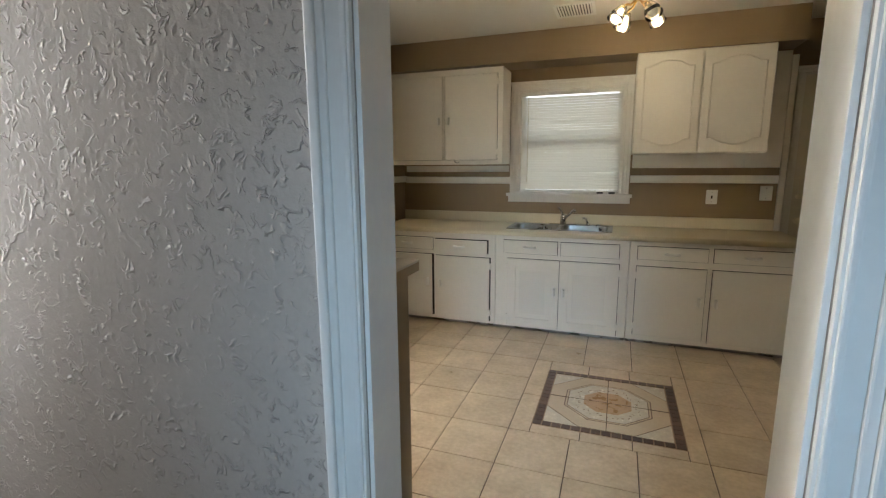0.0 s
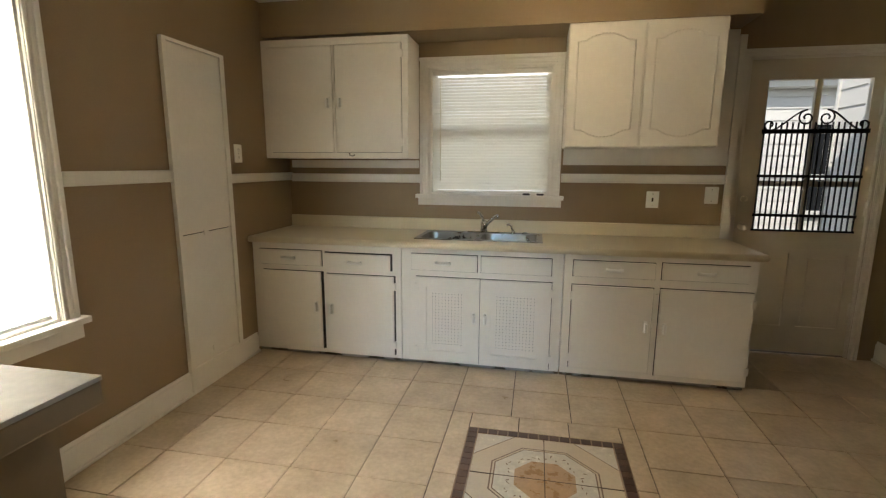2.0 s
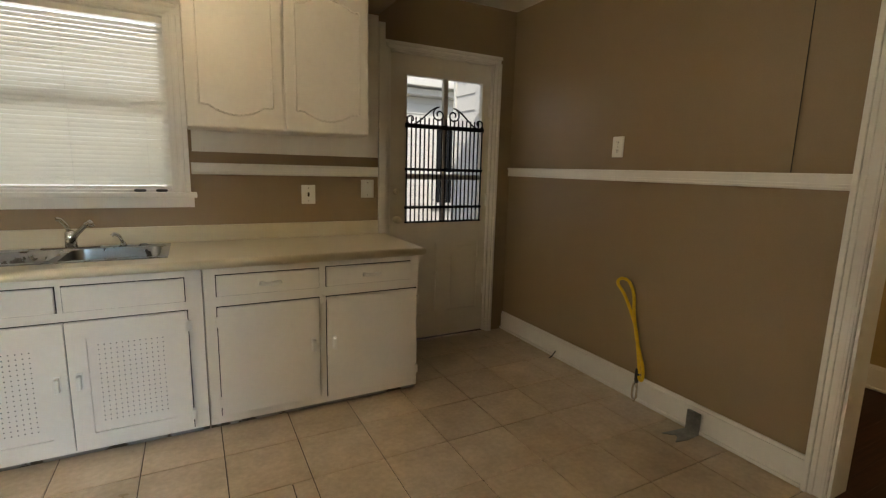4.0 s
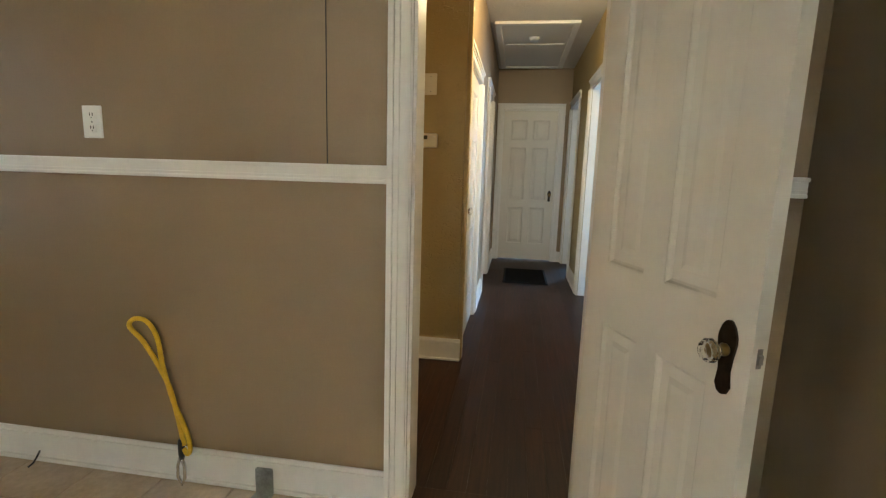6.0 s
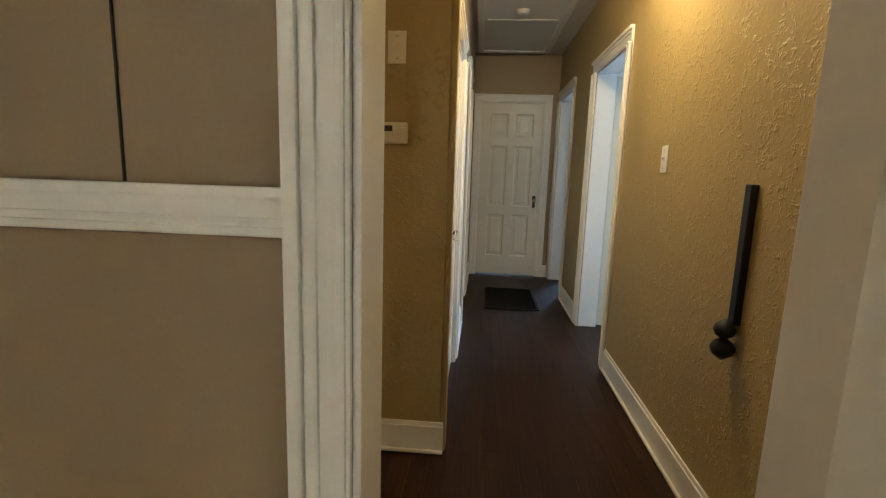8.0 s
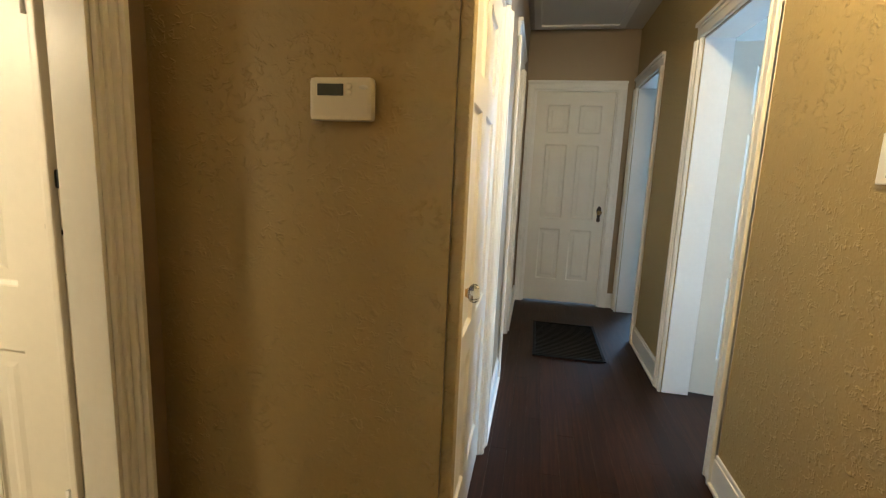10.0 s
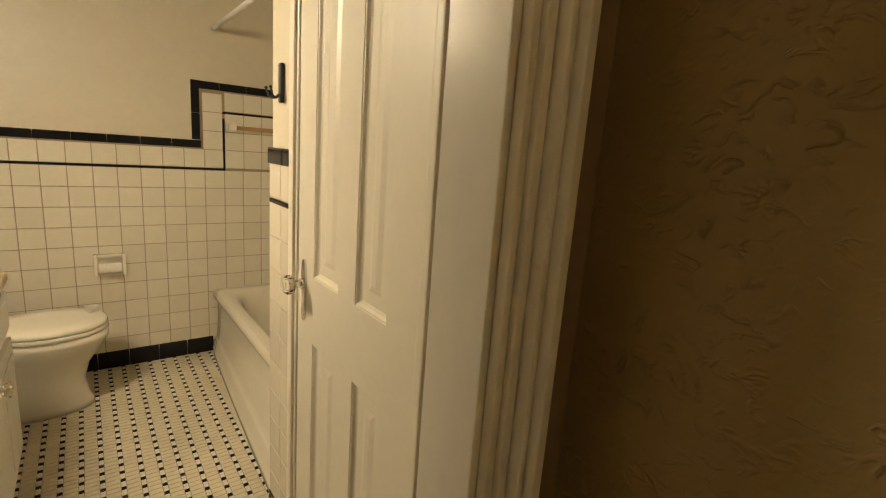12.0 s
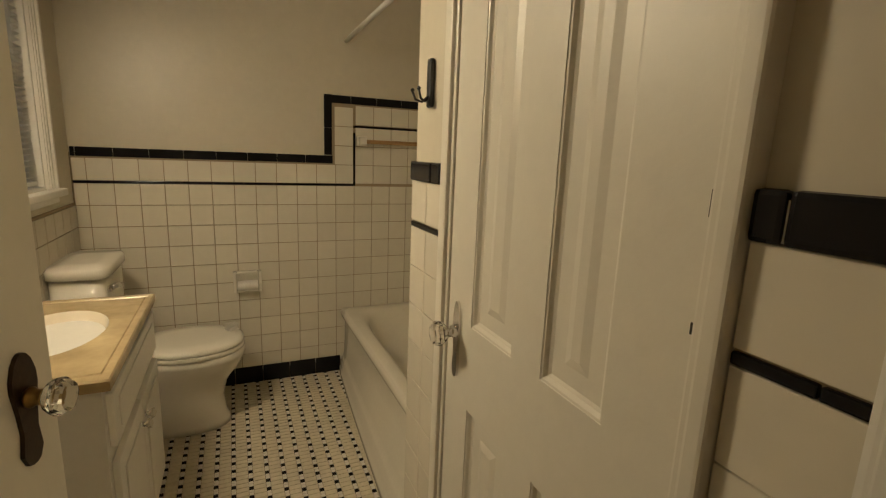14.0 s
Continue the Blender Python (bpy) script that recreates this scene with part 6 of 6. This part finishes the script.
for k in range(n):
    a = 2 * math.pi * k / n
    c, s = math.cos(a), math.sin(a)
    x0, x1, y0, y1 = BX0 + 0.013, VX1 + 0.025, VY0 - 0.025, VY1 + 0.012
    tx = ((x1 - bcx) if c > 0 else (x0 - bcx)) / c if abs(c) > 1e-6 else 1e9
    ty = ((y1 - bcy) if s > 0 else (y0 - bcy)) / s if abs(s) > 1e-6 else 1e9
    q = min(tx, ty)
    outer.append((bcx + c * q, bcy + s * q))
# the rectangle's corners take the nearest points of the ring
for qx in (BX0 + 0.013, VX1 + 0.025):
    for qy in (VY0 - 0.025, VY1 + 0.012):
        i = min(range(n), key=lambda i: (outer[i][0] - qx) ** 2 + (outer[i][1] - qy) ** 2)
        outer[i] = (qx, qy)
inner = [(bcx + brx * math.cos(2 * math.pi * k / n), bcy + bry * math.sin(2 * math.pi * k / n)) for k in range(n)]
loft(bm, [[(x, y, 0.773) for x, y in outer], [(x, y, 0.798) for x, y in outer], *[[(bcx + (x - bcx) * k, bcy + (y - bcy) * k, z) for x, y in outer] for k, z in ((0.985, 0.803), (0.915, 0.803), (0.905, 0.799), (0.885, 0.7985), (0.875, 0.802))], [(x, y, 0.803) for x, y in inner], [(x, y, 0.773) for x, y in inner]], cap=False, smooth=False)
part("slab", bm, M["marble"], vt)
bm = bmesh.new()
loft(bm, [oval(bcx, bcy, z, brx * k, bry * k, 48) for z, k in ((0.8015, 0.998), (0.79, 0.97), (0.74, 0.85), (0.70, 0.6), (0.685, 0.3), (0.684, 0.08))], cap=False)
part("basin", bm, M["basin"], vt)
bm = bmesh.new()
box(bm, BX0 + 0.013, VY0 - 0.02, 0.8035, BX0 + 0.035, VY1 + 0.01, 0.88, 0.005)
part("backsplash", bm, M["marble"], vt)
bf = thing("basin_faucet", "chrome two-handle basin faucet", "faucet")
bm = bmesh.new()
box(bm, BX0 + 0.045, bcy - 0.08, 0.8035, BX0 + 0.085, bcy + 0.08, 0.82, 0.006)
tube(bm, [(BX0 + 0.065, bcy, 0.815), (BX0 + 0.075, bcy, 0.87), (BX0 + 0.11, bcy, 0.885), (BX0 + 0.15, bcy, 0.87)], 0.011, 12)
part("spout", bm, M["chrome"], bf)
for dy in (-0.06, 0.06):
    bm = bmesh.new()
    lathe(bm, [(0.016, 0.8195), (0.012, 0.84), (0.02, 0.85), (0.018, 0.868), (0.005, 0.872)], 16, Matrix.Translation((BX0 + 0.065, bcy + dy, 0)))
    part("handle", bm, M["chrome"], bf)

# double hook on the pilaster
hk = thing("coat_hook", "black double coat hook on the tiled pilaster wall", "hook")
bm = bmesh.new()
box(bm, HX - 0.014, 4.100, 1.465, HX - 0.001, 4.126, 1.578, 0.0062)
part("plate", bm, M["black"], hk)
for dy in (-0.006, 0.012):
    bm = bmesh.new()
    tube(bm, [(HX - 0.010, 4.113 + dy * 0.3, 1.492), (HX - 0.024, 4.113 + dy, 1.478), (HX - 0.036, 4.115 + dy * 2, 1.484), (HX - 0.042, 4.116 + dy * 2.4, 1.504)], 0.0030, 8)
    lathe(bm, [(0.002, -0.005), (0.0055, 0), (0.002, 0.005)], 12, Matrix.Translation((HX - 0.042, 4.116 + dy * 2.4, 1.506)))
    part("prong", bm, M["black"], hk)
# vanity light
vl = thing("vanity_light", "brass wall light above the vanity with round bulbs", "wall light")
bm = bmesh.new()
box(bm, BX0 + 0.001, 4.20, 2.02, BX0 + 0.04, 4.60, 2.09, 0.006)
part("bar", bm, M["brass"], vl)

# ---- hall boards ----
hb = thing("hall_floor_boards", "dark stained narrow floor boards along the hall", "floor", kind="structure")
BWID = 0.085
rnd = random.Random(3)
lens = (1.1, 1.5, 1.9)
meshes = []
for L in lens:
    bm = bmesh.new()
    box(bm, 0.0004, 0.0003, -0.010, L - 0.0004, BWID - 0.0003, 0.0)
    meshes.append(mesh_of("board", bm, M["boards"]))
y = 1.005
rowk = 0
while y < 3.0:
    x = 2.44 - rnd.uniform(0, 1.0)
    xe = 4.0 if y > HY1 else HXE + 0.1
    while x < xe - 0.05:
        k = rnd.randrange(3)
        if x + lens[k] > 2.50:
            if x < 2.45 or x + lens[k] > xe + 0.12:
                a, b = max(x, 2.45), min(x + lens[k], xe)
                bm = bmesh.new()
                box(bm, 0.0004, 0.0003, -0.010, b - a - 0.0004, BWID - 0.0003, 0.0)
                piece("board", mesh_of("board", bm, M["boards"]), hb, (a, y, 0))
            else:
                piece("board", meshes[k], hb, (x, y, 0))
        x += lens[k]
    y += BWID
bm = bmesh.new()
box(bm, 4.4, -1.7, -0.01, 10.0, 1.004, -0.0005)
solid("floor_bedrooms", bm, M["boards"], "dark stained bedroom floor", "floor", "structure")
bm = bmesh.new()
box(bm, 2.41, 1.61, -0.004, 2.56, 2.24, 0.006, 0.003)
solid("threshold", bm, M["boards"], "dark wooden threshold in the doorway", "threshold", "structure")
bm = bmesh.new()
box(bm, 3.04, 3.0, -0.004, 3.78, 3.10, 0.008, 0.003)
solid("threshold_bath", bm, M["bath_tile"], "pale marble threshold of the bathroom", "threshold", "structure")
bm = bmesh.new()
box(bm, -3.2, -2.4, -0.006, 2.2, 0.845, 0.0)
solid("floor_front_room", bm, M["boards"], "dark stained front room floor", "floor", "structure")

# ---- kitchen floor tile ----
kt = thing("kitchen_floor_tile", "beige ceramic kitchen floor tile with dark grout", "floor", kind="structure")
PT, G = 0.3255, 0.0050
IX0, IX1, IY0, IY1 = -0.305, 0.475, 2.412, 3.155
bxx0, bxx1, byy0, byy1 = -0.416, -0.416 + 3 * PT, 2.325, 2.325 + 3 * PT
bxx1 = 0.561


def tile_mesh(w, h):
    b = bmesh.new()
    box(b, G / 2, G / 2, -0.008, w - G / 2, h - G / 2, 0.0, 0.0022)
    return mesh_of("tile", b, M["tile"])


full = tile_mesh(PT, PT)
for i in range(-6, 10):
    for j in range(-5, 8):
        x0, y0 = -0.416 + PT * i, 2.325 + PT * j
        x1, y1 = x0 + PT, y0 + PT
        x0, x1, y0, y1 = max(x0, KX0 + 0.002), min(x1, KX1 - 0.002), max(y0, 0.852), min(y1, DY + 0.03)
        if x1 - x0 < 0.01 or y1 - y0 < 0.01:
            continue
        if x0 > -0.43 and x1 < 0.57 and y0 > 2.31 and y1 < 3.32:
            continue
        if abs(x1 - x0 - PT) < 1e-4 and abs(y1 - y0 - PT) < 1e-4:
            piece("tile", full, kt, (x0, y0, 0), None)
        else:
            piece("tile", tile_mesh(x1 - x0, y1 - y0), kt, (x0, y0, 0))
yb1 = 2.325 + 3 * PT
for a, c, b, d in ((-0.416, 2.325, IX0, 2.75), (-0.416, 2.75, IX0, yb1), (IX1, 2.325, 0.561, 2.80), (IX1, 2.80, 0.561, yb1)):
    piece("tile", tile_mesh(b - a, d - c), kt, (a, c, 0))
for k in range(3):
    a, b = IX0 + (IX1 - IX0) * k / 3, IX0 + (IX1 - IX0) * (k + 1) / 3
    piece("tile", tile_mesh(b - a, IY0 - 2.325), kt, (a, 2.325, 0))
    piece("tile", tile_mesh(b - a, yb1 - IY1), kt, (a, IY1, 0))

inl = thing("floor_inlay", "patterned octagon tile inlay with a brown mosaic border", "floor inlay", kind="structure")
MB = 0.050
bm = bmesh.new()
box(bm, 0.003, 0.003, -0.006, MB * 1.04 - 0.003, MB - 0.004, 0.0012, 0.002)
me = mesh_of("mosaic_piece", bm, M["mosaic"])
nx, ny = 15, 14
bm = bmesh.new()
box(bm, IX0 - 0.002, IY0 - 0.002, -0.005, IX1 + 0.002, IY1 + 0.002, -0.0015)
part("border_bed", bm, M["inlay_grout"], inl, "pale tan grout of the border")
for k in range(nx):
    for yy in (IY0 + 0.004, IY1 - MB + 0.001):
        piece("mosaic_piece", me, inl, (IX0 + (IX1 - IX0) * k / nx, yy, 0))
for k in range(ny):
    for xx in (IX0 + 0.001, IX1 - MB - 0.002):
        piece("mosaic_piece", me, inl, (xx, IY0 + MB + (IY1 - IY0 - 2 * MB) * k / ny, 0))
CX, CY = (IX0 + IX1) / 2, (IY0 + IY1) / 2
hx, hy = (IX1 - IX0) / 2 - MB - 0.006, (IY1 - IY0) / 2 - MB - 0.004


def octo(fx, fy, cut):
    a, b = hx * fx, hy * fy
    c, d = a * cut, b * cut
    return [(a, -d), (a, d), (c, b), (-c, b), (-a, d), (-a, -d), (-c, -b), (c, -b)]


def plate_of(name, poly, z, material, label=""):
    b = bmesh.new()
    loft(b, [[(CX + x, CY + y, -0.004) for x, y in poly], [(CX + x, CY + y, z) for x, y in poly]], smooth=False)
    part(name, b, material, inl, label)


plate_of("corner_field", [(hx, -hy), (hx, hy), (-hx, hy), (-hx, -hy)], 0.0, M["inlay_pale"])
plate_of("corner_line", octo(1.0, 1.0, 0.45), 0.0006, M["inlay_line"])
plate_of("outer_octagon", octo(0.999, 0.999, 0.43), 0.0010, M["inlay"])
plate_of("outer_line", octo(0.73, 0.73, 0.43), 0.0014, M["inlay_line"])
plate_of("pale_line", octo(0.71, 0.71, 0.43), 0.0018, M["inlay"])
plate_of("inner_line", octo(0.685, 0.685, 0.43), 0.0022, M["inlay_line"])
plate_of("leaf_ring", octo(0.668, 0.668, 0.43), 0.0026, M["inlay_pale"], "pale ring with small brown leaves")
plate_of("centre_octagon", octo(0.40, 0.40, 0.43), 0.0032, M["inlay_tan"], "tan octagon at the centre")
bm = bmesh.new()
rnd = random.Random(11)
for k in range(40):
    a = 2 * math.pi * (k + rnd.uniform(-0.2, 0.2)) / 40
    r = 0.535 + rnd.uniform(-0.06, 0.06)
    px, py = CX + hx * r * math.cos(a), CY + hy * r * math.sin(a)
    q = rnd.uniform(0, math.pi)
    l, w = rnd.uniform(0.007, 0.012), rnd.uniform(0.0025, 0.0045)
    loft(bm, [[(px + l * math.cos(q) * u - w * math.sin(q) * v, py + l * math.sin(q) * u + w * math.cos(q) * v, z) for u, v in ((1, 0), (0.2, 1), (-1, 0), (0.2, -1))] for z in (0.001, 0.0030)], smooth=False)
tagged(part("leaf_marks", bm, M["inlay_line"], inl), kind="stuff")
bm = bmesh.new()
box(bm, CX - 0.002, CY - hy, -0.003, CX + 0.002, CY + hy, 0.0036)
box(bm, CX - hx, CY - 0.002, -0.003, CX - 0.0021, CY + 0.002, 0.0036)
box(bm, CX + 0.0021, CY - 0.002, -0.003, CX + hx, CY + 0.002, 0.0036)
part("joint", bm, M["grout"], inl)
